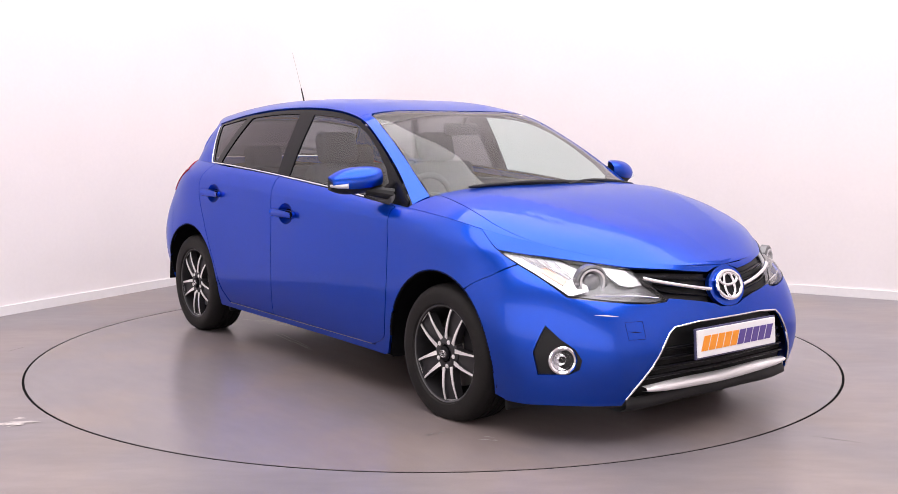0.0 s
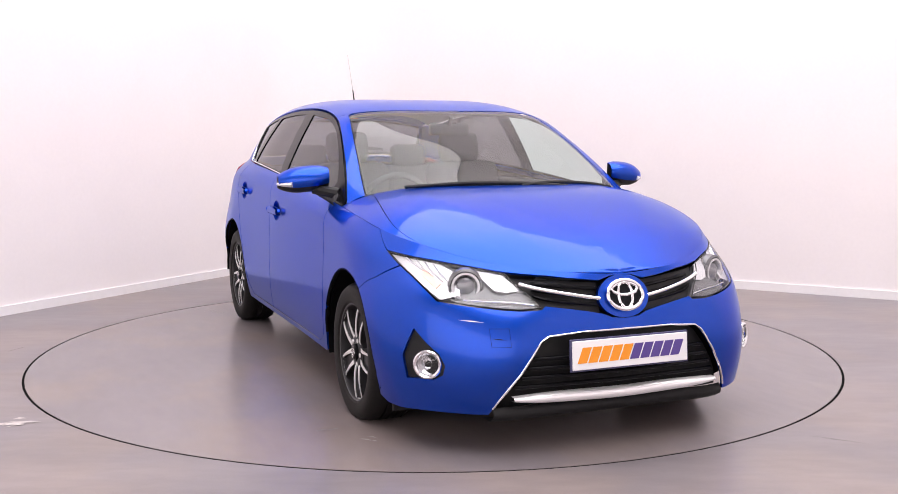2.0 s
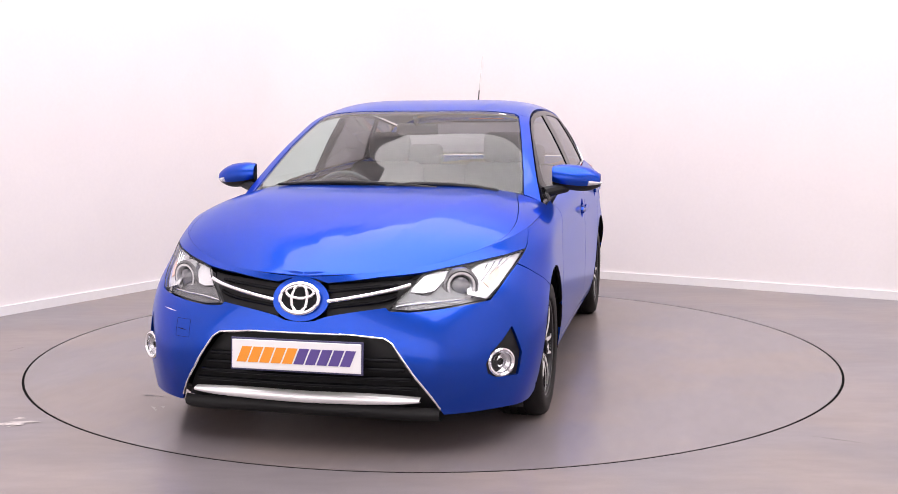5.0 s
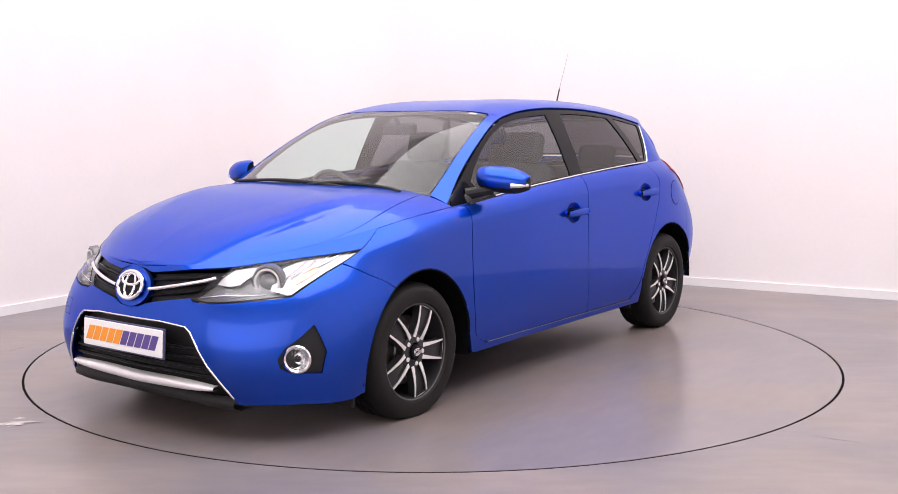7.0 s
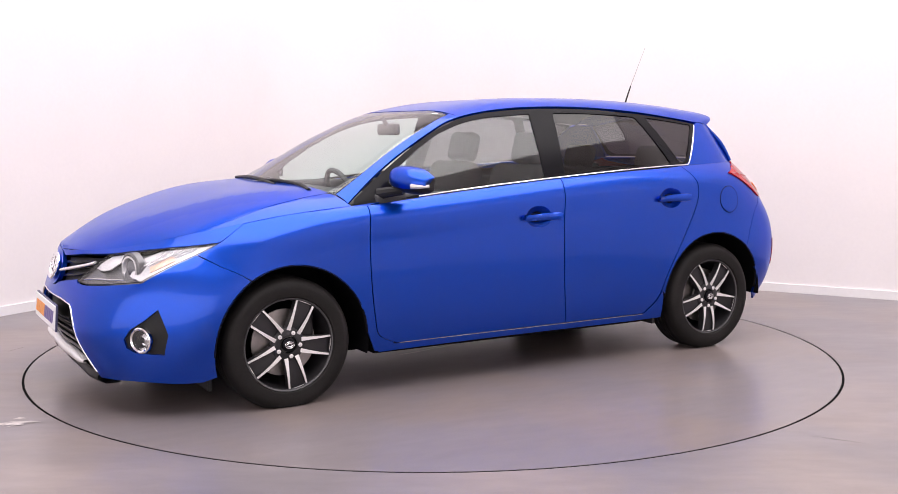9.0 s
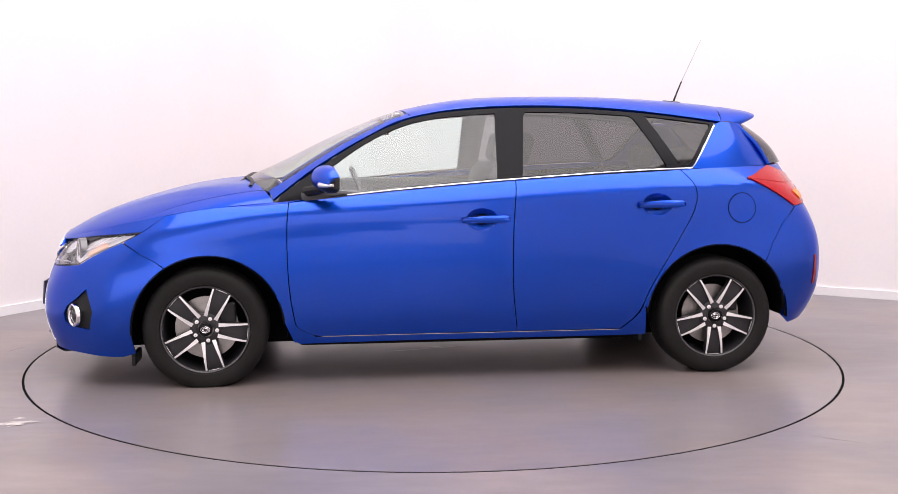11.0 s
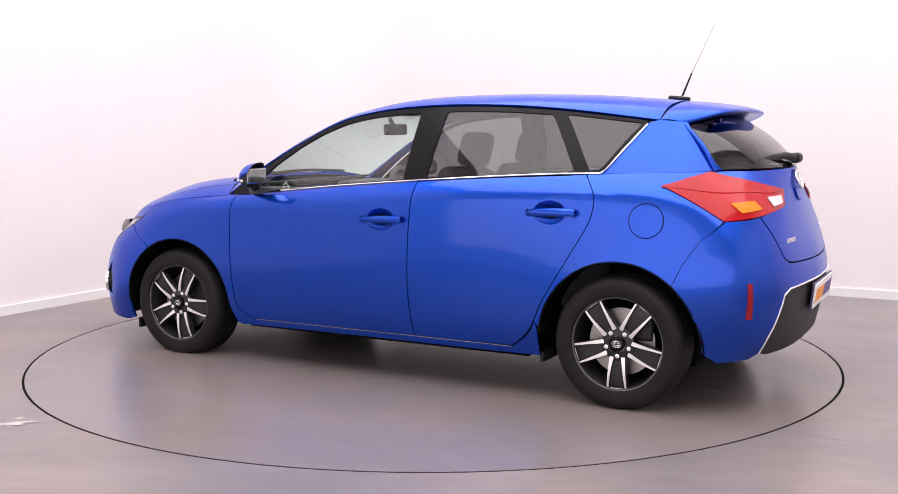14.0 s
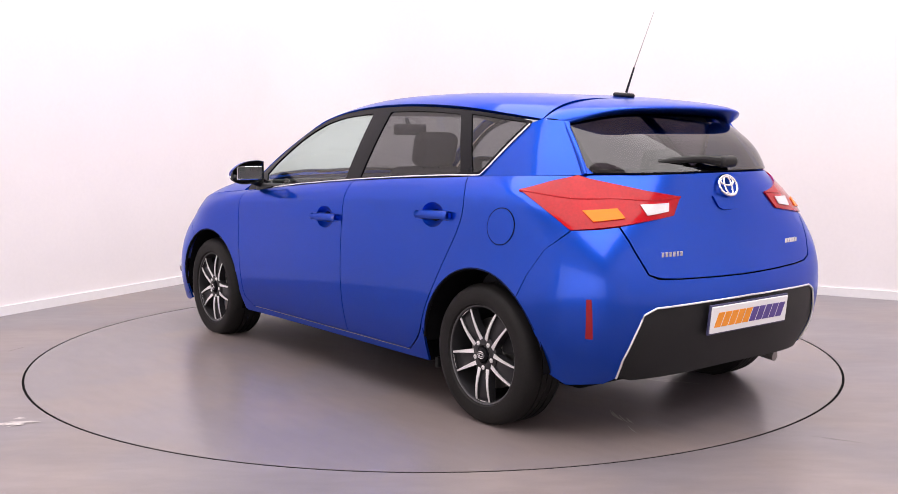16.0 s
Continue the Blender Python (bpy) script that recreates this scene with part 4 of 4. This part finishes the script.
def plate(parent, x, z, w, h, tilt, facing):
    """A white dealer plate; its lettered logo is kept as plain slanted blocks."""
    m = Matrix.Translation((x, 0, z)) @ Matrix.Rotation(radians(tilt), 4, "Y")
    bm = bmesh.new()
    box(bm, 0, 0, 0, .010, w, h, .003)
    bmesh.ops.transform(bm, matrix=m, verts=bm.verts)
    p = part("number_plate", bm, WHITE, parent, "white dealer plate with an orange and purple logo")
    bm = bmesh.new()
    box(bm, -.006 * facing, 0, 0, .010, w + .014, h + .014, .003)
    bmesh.ops.transform(bm, matrix=m, verts=bm.verts)
    part("plate_surround", bm, SURROUND, p)
    n = 10
    bw = .465 / n
    for i in range(n):
        y0 = -.2325 + bw * i
        hh = .060
        sl = .012
        a, b = y0 + .004, y0 + bw - .003
        quad = [(a - sl, -hh / 2), (b - sl, -hh / 2), (b + sl, hh / 2), (a + sl, hh / 2)]
        bm = bmesh.new()
        f = [bm.verts.new((.0068 * facing, u * facing, v)) for u, v in quad]
        g = [bm.verts.new((.004 * facing, u * facing, v)) for u, v in quad]
        bm.faces.new(f)
        for k in range(4):
            bm.faces.new((f[k], f[(k + 1) % 4], g[(k + 1) % 4], g[k]))
        bmesh.ops.transform(bm, matrix=m, verts=bm.verts)
        part("logo_block", bm, ORANGE if i < 5 else PURPLE, p)
    return p


def tail_marks(parent):
    """Chrome letter marks kept as plain bars, and the grip under the badge."""
    for y0, z, n, w in ((.46, .765, 6, .020), (-.36, .77, 5, .022)):
        for i in range(n):
            y = y0 - w * i
            a = rear_pts([(abs(y), z)])
            p, nn = LOWER.at(a)[0], LOWER.normal(a)[0]
            bm = bmesh.new()
            box(bm, p[0] - .003, p[1] * (1 if y > 0 else -1), p[2], .006, w * .72, .020, .001)
            part("letter_mark", bm, CHROME, parent)
    o = rear_pts([(0, .985), (.10, .983), (.075, .935), (.05, .925), (0, .922)])
    panel("tailgate_grip", PAINT, parent, LOWER, o, both=True, off=0.007, lip=0.02, step=(.04, .06))


tail_marks(car)
SURROUND = mat("dark_plate_frame", (0.05, 0.05, 0.12), 0.4)
plate(car, 2.208, .402, .520, .112, -4, 1)
plate(car, -2.050, .490, .520, .112, -6, -1)

# ---------------------------------------------------------------- wheels
def wheel(parent, hub, y, s, spin=0.0, r=0.307):
    w = new("wheel")
    w.parent = parent
    w.matrix_basis = pose(hub[0], y * s, hub[1], 0, 0, 0 if s > 0 else 180)
    tagged(w, "five twin-spoke alloy wheel with a black tyre")
    prof = [(.212, -.005), (.222, .010), (.232, .012), (.262, .016), (.285, .010), (.298, -.006), (.306, -.028)]
    for k in range(4):
        y0 = -.040 - .032 * k
        prof += [(.307, y0), (.307, y0 - .024), (.300, y0 - .025), (.300, y0 - .031)]
    prof += [(.306, -.172), (.296, -.192), (.262, -.205), (.212, -.195)]
    bm = bmesh.new()
    lathe(bm, [(a * r / .307, b) for a, b in prof], 96)
    for v in bm.verts:
        if v.co.z + hub[1] < 0.001:
            v.co.z = 0.001 - hub[1]
    part("tyre", bm, RUBBER, w, "worn black tyre", smooth=True, angle=40)
    bm = bmesh.new()
    lathe(bm, [(.219, -.010), (.2195, -.002), (.214, .002), (.207, -.003), (.203, -.020), (.196, -.10), (.190, -.17)], 72)
    part("rim", bm, GUNMETAL, w, smooth=True, angle=40)
    bm = bmesh.new()
    lathe(bm, [(.2195, -.002), (.214, .0028), (.209, .0002)], 72)
    part("rim_edge", bm, STEELDARK, w, smooth=True)
    bm = bmesh.new()
    lathe(bm, [(.155, -.085), (.155, -.075), (.07, -.072), (.06, -.055), (.001, -.055)], 48)
    part("brake_disc", bm, STEEL, w, smooth=True, angle=30)
    bm = bmesh.new()
    box(bm, -.10, -.085, .07, .09, .05, .12, .015)
    part("brake_caliper", bm, GUNMETAL, w)
    bm = bmesh.new()
    lathe(bm, [(.198, -.16), (.12, -.165), (.001, -.165)], 48)
    part("wheel_back", bm, DARK, w)
    # five dark arms, each edged with a bright machined line that meets its neighbour at the hub
    for k in range(5):
        a0 = radians(-90 + spin + 72 * k)

        def place(rad, lat, yy):
            return (rad * math.cos(a0) - lat * math.sin(a0), yy, rad * math.sin(a0) + lat * math.cos(a0))

        def dish(rad):
            t = (rad - .045) / .165
            return -.014 + .010 * (1 - (2 * t - 1) ** 2) + .006 * t

        rads = np.linspace(.045, .209, 8)
        half = lambda rad: .0345 + (.0475 - .0345) * (rad - .045) / .164
        bm = bmesh.new()
        rings = []
        for rad in rads:
            w_, y_ = half(rad), dish(rad)
            rings.append([bm.verts.new(place(rad, l_, y_ + d_)) for l_, d_ in ((-w_, -.040), (-w_, -.002), (-w_ + .008, -.002), (-w_ + .012, -.014), (w_ - .012, -.014), (w_ - .008, -.002), (w_, -.002), (w_, -.040))])
        for a, b in zip(rings, rings[1:]):
            for j in range(7):
                bm.faces.new((a[j], a[j + 1], b[j + 1], b[j]))
        bm.faces.new(rings[0])
        bm.faces.new(rings[-1][::-1])
        part("spoke", bm, GUNMETAL, w, smooth=True, angle=35)
        for q in (-1, 1):
            bm = bmesh.new()
            rings = []
            for rad in rads:
                wide = .0085 + .0125 * max(0, 1 - (rad - .045) / .15) ** 1.4
                o_, y_ = half(rad), dish(rad)
                rings.append([bm.verts.new(place(rad, q * l_, y_ + d_)) for l_, d_ in ((o_, -.004), (o_, .0005), (o_ - wide, .0005), (o_ - wide, -.004))])
            for a, b in zip(rings, rings[1:]):
                for j in range(3):
                    bm.faces.new((a[j], a[j + 1], b[j + 1], b[j]))
            part("spoke_edge", bm, ALLOY, w)
        bm = bmesh.new()
        o_, y_ = half(.209), dish(.209)
        rows = [[bm.verts.new(place(r_, l_, y_ + d_)) for l_ in np.linspace(-o_, o_, 7)] for r_, d_ in ((.203, .0005), (.2095, .0005), (.2095, -.006))]
        for a, b in zip(rows, rows[1:]):
            for j in range(6):
                bm.faces.new((a[j], a[j + 1], b[j + 1], b[j]))
        part("spoke_end", bm, ALLOY, w)
    bm = bmesh.new()
    lathe(bm, [(.080, -.05), (.078, -.016), (.070, -.010), (.040, -.008)], 40)
    part("hub", bm, GUNMETAL, w, smooth=True, angle=40)
    bm = bmesh.new()
    lathe(bm, [(.033, -.012), (.032, .000), (.026, .004), (.001, .005)], 32)
    part("centre_cap", bm, GLOSSBLACK, w, smooth=True)
    bm = bmesh.new()
    for rx, rz in ((.022, .015), (.009, .014), (.016, .006)):
        tube(bm, [(rx * math.cos(a), .0055, rz * math.sin(a)) for a in np.linspace(0, 2 * math.pi, 25)], .0016, 6)
    part("cap_badge", bm, CHROME, w, smooth=True)
    for k in range(5):
        a = radians(-90 + spin + 72 * k)
        bm = bmesh.new()
        lathe(bm, [(.011, -.02), (.010, .0), (.001, .002)], 10)
        bmesh.ops.translate(bm, vec=(.056 * math.cos(a), -.006, .056 * math.sin(a)), verts=bm.verts)
        part("wheel_nut", bm, ALLOY, w, smooth=True, angle=40)
    return w


for s in (1, -1):
    wheel(car, HUB_F, .842, s, -12)
    wheel(car, HUB_R, .838, s)
    for nm, (cx, cz, r) in (("front_wheel_liner", ARCH_F), ("rear_wheel_liner", ARCH_R)):
        bm = bmesh.new()
        pr = arc(cx, cz, r + .012, -12 if cx > 0 else 0, 192 if cx > 0 else 182, 30)
        rows = [[bm.verts.new((x, yy * s, z)) for x, z in pr] for yy in (.845, .835, .55, .52)]
        for a, b in zip(rows, rows[1:]):
            for j in range(len(a) - 1):
                bm.faces.new((a[j], a[j + 1], b[j + 1], b[j]))
        c = bm.verts.new((cx, .52 * s, cz))
        for j in range(len(pr) - 1):
            bm.faces.new((rows[-1][j], rows[-1][j + 1], c))
        part(nm, bm, DARK, car, smooth=True, angle=40)
        # thin returned lip round the arch
        lo_, hi_ = (-2, 176) if cx > 0 else (4, 176)
        ab = side_pts(arc(cx, cz, r + .002, lo_, hi_, 40))
        pts = LOWER.at(ab) + np.array([0, -.008, 0])
        bead("arch_lip", list(pts), 0.009, DARK, car, s)
    for x, z, h in ((1.655, .135, .06), (-.915, .192, .05)):
        bm = bmesh.new()
        box(bm, x, .70 * s, z, .02, .18, h, .006)
        part("air_deflector", bm, BLACK, car)
bm = bmesh.new()
box(bm, .12, 0, .215, 3.4, 1.05, .13, .03)
box(bm, 0, 0, .232, 1.70, 1.56, .10, .02)
part("underbody", bm, DARK, car)
bm = bmesh.new()
tube(bm, [(-1.65, -.42, .235), (-1.78, -.43, .235), (-1.89, -.43, .222)], .022, 14)
part("exhaust_pipe", bm, STEEL, car, smooth=True)


# ---------------------------------------------------------------- mirrors, wipers, aerial
def mirror(parent, s):
    def shell(lo, hi, grow, bm):
        rows = []
        nu, nv = 22, 12
        for i in range(nu + 1):
            u = -1 + 2 * i / nu
            row = []
            for j in range(nv + 1):
                t = lo + (hi - lo) * j / nv
                hh = .062 * (1 - .55 * max(0, u) ** 2.2 - .25 * max(0, -u) ** 3)
                dp = .085 * (1 - .45 * abs(u) ** 2.5)
                zc = 1.020 + .012 * (-u)
                ang = math.pi * t
                x = .675 + (dp + grow) * math.sin(ang) ** .8 + .035 * -u
                z = zc + (hh + grow) * math.cos(ang)
                y = .905 + .115 * u
                row.append(bm.verts.new((x, y * s, z)))
            rows.append(row)
        for a, b in zip(rows, rows[1:]):
            for j in range(nv):
                bm.faces.new((a[j], a[j + 1], b[j + 1], b[j]))
        bm.faces.new(rows[0])
        bm.faces.new(rows[-1][::-1])
        return rows
    bm = bmesh.new()
    shell(0, 1, 0, bm)
    m_ = part("door_mirror", bm, BLACK, parent, "door mirror with a blue cap", smooth=True, angle=50)
    bm = bmesh.new()
    shell(0, .66, .004, bm)
    part("mirror_cap", bm, PAINT, m_, smooth=True, angle=50)
    bm = bmesh.new()
    box(bm, .676, .900 * s, 1.020, .010, .160, .078, .004)
    part("mirror_glass", bm, CHROME, m_)
    bm = bmesh.new()
    pts = [(.735, .965, 1.000), (.705, 1.000, .998), (.670, 1.024, 1.000)]
    tube(bm, [(x, y * s, z) for x, y, z in pts], .013, 8, .007)
    part("mirror_indicator", bm, LAMPLIT, m_, smooth=True)
    bm = bmesh.new()
    tube(bm, [(x, y * s, z) for x, y, z in ((.80, .755, .955), (.765, .80, .965), (.72, .86, .975))], .030, 10, .022)
    part("mirror_arm", bm, BLACK, m_, smooth=True)


for s in (1, -1):
    mirror(car, s)
for pts in ([(1.15, .30, .985), (1.13, .05, 1.005), (1.115, -.20, 1.010), (1.075, -.52, .996)], [(1.085, .58, .972), (1.085, .45, .994), (1.125, .22, 1.008), (1.15, .05, .995)]):
    bm = bmesh.new()
    tube(bm, crv(pts, 6), .012, 8, .007)
    part("wiper", bm, BLACK, car, smooth=True)
bm = bmesh.new()
tube(bm, [(-1.34, 0, 1.432), (-1.385, 0, 1.545)], .006, 8, .004)
box(bm, -1.325, 0, 1.420, .11, .04, .022, .010, m=Matrix.Rotation(radians(-5), 4, "Y"))
aerial = part("aerial", bm, BLACK, car, smooth=True)
bm = bmesh.new()
tube(bm, [(-1.385, 0, 1.545), (-1.498, 0, 1.79)], .0020, 6, .0011)
part("mast", bm, STEEL, aerial, smooth=True)

# ---------------------------------------------------------------- cabin inside
def seat(parent, x, y):
    bm = bmesh.new()
    box(bm, x, y, .46, .50, .48, .16, .05)
    box(bm, x - .27, y, .78, .16, .46, .60, .06, m=Matrix.Rotation(radians(-18), 4, "Y"))
    box(bm, x - .40, y, 1.16, .10, .25, .18, .04, m=Matrix.Rotation(radians(-14), 4, "Y"))
    tube(bm, [(x - .35, y - .05, 1.02), (x - .39, y - .05, 1.12)], .008, 6)
    tube(bm, [(x - .35, y + .05, 1.02), (x - .39, y + .05, 1.12)], .008, 6)
    part("seat", bm, CLOTH, parent, "charcoal cloth front seat", smooth=True, angle=50)


for y in (.36, -.36):
    seat(car, .05, y)
bm = bmesh.new()
box(bm, -.85, 0, .48, .50, 1.22, .16, .05)
box(bm, -1.13, 0, .76, .16, 1.20, .55, .06, m=Matrix.Rotation(radians(-22), 4, "Y"))
for y in (.36, -.36):
    box(bm, -1.26, y, 1.09, .10, .25, .15, .04, m=Matrix.Rotation(radians(-14), 4, "Y"))
part("rear_bench", bm, CLOTH, car, smooth=True, angle=50)
bm = bmesh.new()
box(bm, .82, 0, .865, .42, 1.36, .12, .04, m=Matrix.Rotation(radians(6), 4, "Y"))
box(bm, .78, -.36, .915, .24, .40, .07, .03)
box(bm, .70, 0, .70, .22, 1.36, .30, .05)
part("dashboard", bm, TRIM, car, smooth=True, angle=50)
bm = bmesh.new()
pts = [(0, .185 * math.cos(a), .185 * math.sin(a)) for a in np.linspace(0, 2 * math.pi, 33)]
tube(bm, pts, .016, 10)
box(bm, 0, 0, 0, .05, .15, .12, .03)
box(bm, 0, 0, 0, .025, .34, .035, .01)
bmesh.ops.transform(bm, matrix=Matrix.Translation((.47, -.36, .86)) @ Matrix.Rotation(radians(24), 4, "Y"), verts=bm.verts)
part("steering_wheel", bm, TRIM, car, smooth=True, angle=50)
bm = bmesh.new()
box(bm, .36, 0, 1.265, .035, .23, .065, .015)
tube(bm, [(.37, 0, 1.29), (.40, 0, 1.33)], .012, 8)
part("rear_view_mirror", bm, BLACK, car, smooth=True)
V, F, N = sheet(UPPER, [(4.1, 0), (4.1, 4.7), (6, 4.7), (8, 4.7), (8.9, 4.6), (8.9, 0)], both=True, off=-0.03, lip=0, step=(.3, .4))
mesh_part("headlining", V, F, LINING, car, N)
bm = bmesh.new()
box(bm, -.05, 0, .34, 1.6, 1.5, .05, .01)
box(bm, -.3, 0, .36, 2.8, .95, .05, .01)
box(bm, -1.66, 0, .76, .05, 1.0, .50, .01)
box(bm, -1.45, 0, .93, .45, 1.15, .03, .01)
for s in (1, -1):
    box(bm, -.02, .755 * s, .66, 1.70, .06, .60, .02)
    box(bm, -1.35, .66 * s, .86, .6, .06, .34, .02)
part("cabin_trim", bm, TRIM, car)


# ---------------------------------------------------------------- marks on floor and disc
def smear(name, x, y, length, width, turn, material, parent, seed, n=7, z=0.0012):
    """A patch of thin ragged scuff strokes lying on the floor."""
    rnd = random.Random(seed)
    bm = bmesh.new()
    c, sn = math.cos(radians(turn)), math.sin(radians(turn))
    for _ in range(n):
        u0, v0 = rnd.uniform(-.5, .4) * length, rnd.uniform(-.5, .5) * width
        le, wi = rnd.uniform(.2, .7) * length, rnd.uniform(.06, .25) * width
        pts = []
        for k in range(9):
            t = k / 8
            pts.append((u0 + le * (t - .5), v0 + wi * .5 * math.sin(math.pi * t) * rnd.uniform(.5, 1.1) + .1 * width * math.sin(3 * t)))
        for k in range(8, -1, -1):
            t = k / 8
            pts.append((u0 + le * (t - .5), v0 - wi * .5 * math.sin(math.pi * t) * rnd.uniform(.5, 1.1) + .1 * width * math.sin(3 * t) - .001))
        vs = [bm.verts.new((x + c * u - sn * v, y + sn * u + c * v, z + _ * .0001)) for u, v in pts]
        bm.faces.new(vs)
    return part(name, bm, material, parent)


PALE = mat("pale_scuff", (0.50, 0.46, 0.45), 0.6, grain=0.3, scale=40)
POLISHED = mat("polished_scuff", (0.30, 0.27, 0.265), 0.14, grain=0.2, scale=30)
DUSK = mat("dark_scuff", (0.095, 0.082, 0.082), 0.6, grain=0.3, scale=40)
tagged(smear("floor_scuff", -1.87, -1.57, .24, .13, 15, PALE, None, 3, 16), "pale scraped scuff on the grey floor", "scuff", kind="stuff")
tagged(smear("floor_scuff", 1.61, -1.835, .30, .012, -29, DUSK, None, 5, 2), "faint dark scratch on the grey floor", "scuff", kind="stuff")
tagged(smear("floor_scuff", -2.37, .1, .5, .02, 70, DUSK, None, 8, 2), "faint dark scratch on the grey floor", "scuff", kind="stuff")


for x, y, le, wi, tu, mt, sd, nn in ((1.39, -1.03, .03, .16, 5, DUSK, 11, 6), (1.58, -.91, .10, .06, 40, POLISHED, 12, 4), (.06, .02, .45, .07, 12, POLISHED, 13, 7),
                               (-1.2, -.36, .55, .08, 25, POLISHED, 15, 8), (-.57, -.59, .50, .06, -8, POLISHED, 17, 7), (-1.75, .30, .35, .06, -30, POLISHED, 18, 6)):
    tagged(smear("scuff", x, y, le, wi, tu, mt, disc, sd, nn), kind="stuff")


def motions():
    """The turntable carries the car round; times in seconds, turns in degrees."""
    turns = TURNS
    rows_car, rows_disc = [], []
    ts = sorted({t for t, _ in turns} | {5.5, 6.0, 6.5, 7.0, 9.5, 10.0, 10.5, 11.0})
    for t in ts:
        a = float(np.interp(t, [q[0] for q in turns], [q[1] for q in turns]))
        m = pose(0, 0, 0, 0, 0, a)
        rows_disc.append((t, m))
        rows_car.append((t, m @ pose(-0.079, -0.031, 0)))
    walk(car, rows_car)
    walk(disc, rows_disc)


TURNS = [(0.0, -53.0), (0.5, -54.4), (1.0, -57.6), (1.5, -62.3), (2.0, -68.2), (2.5, -73.9), (3.0, -80.0), (3.5, -85.7), (4.0, -91.85), (4.5, -97.5), (5.0, -103.6),
         (7.5, -132.7), (8.0, -138.8), (8.5, -144.5), (9.0, -150.5), (11.5, -179.6), (12.0, -185.5), (12.5, -191.2), (13.0, -197.2), (13.5, -203.0), (14.0, -208.9),
         (14.5, -214.65), (15.0, -220.75), (15.5, -226.4), (16.0, -232.5)]
motions()
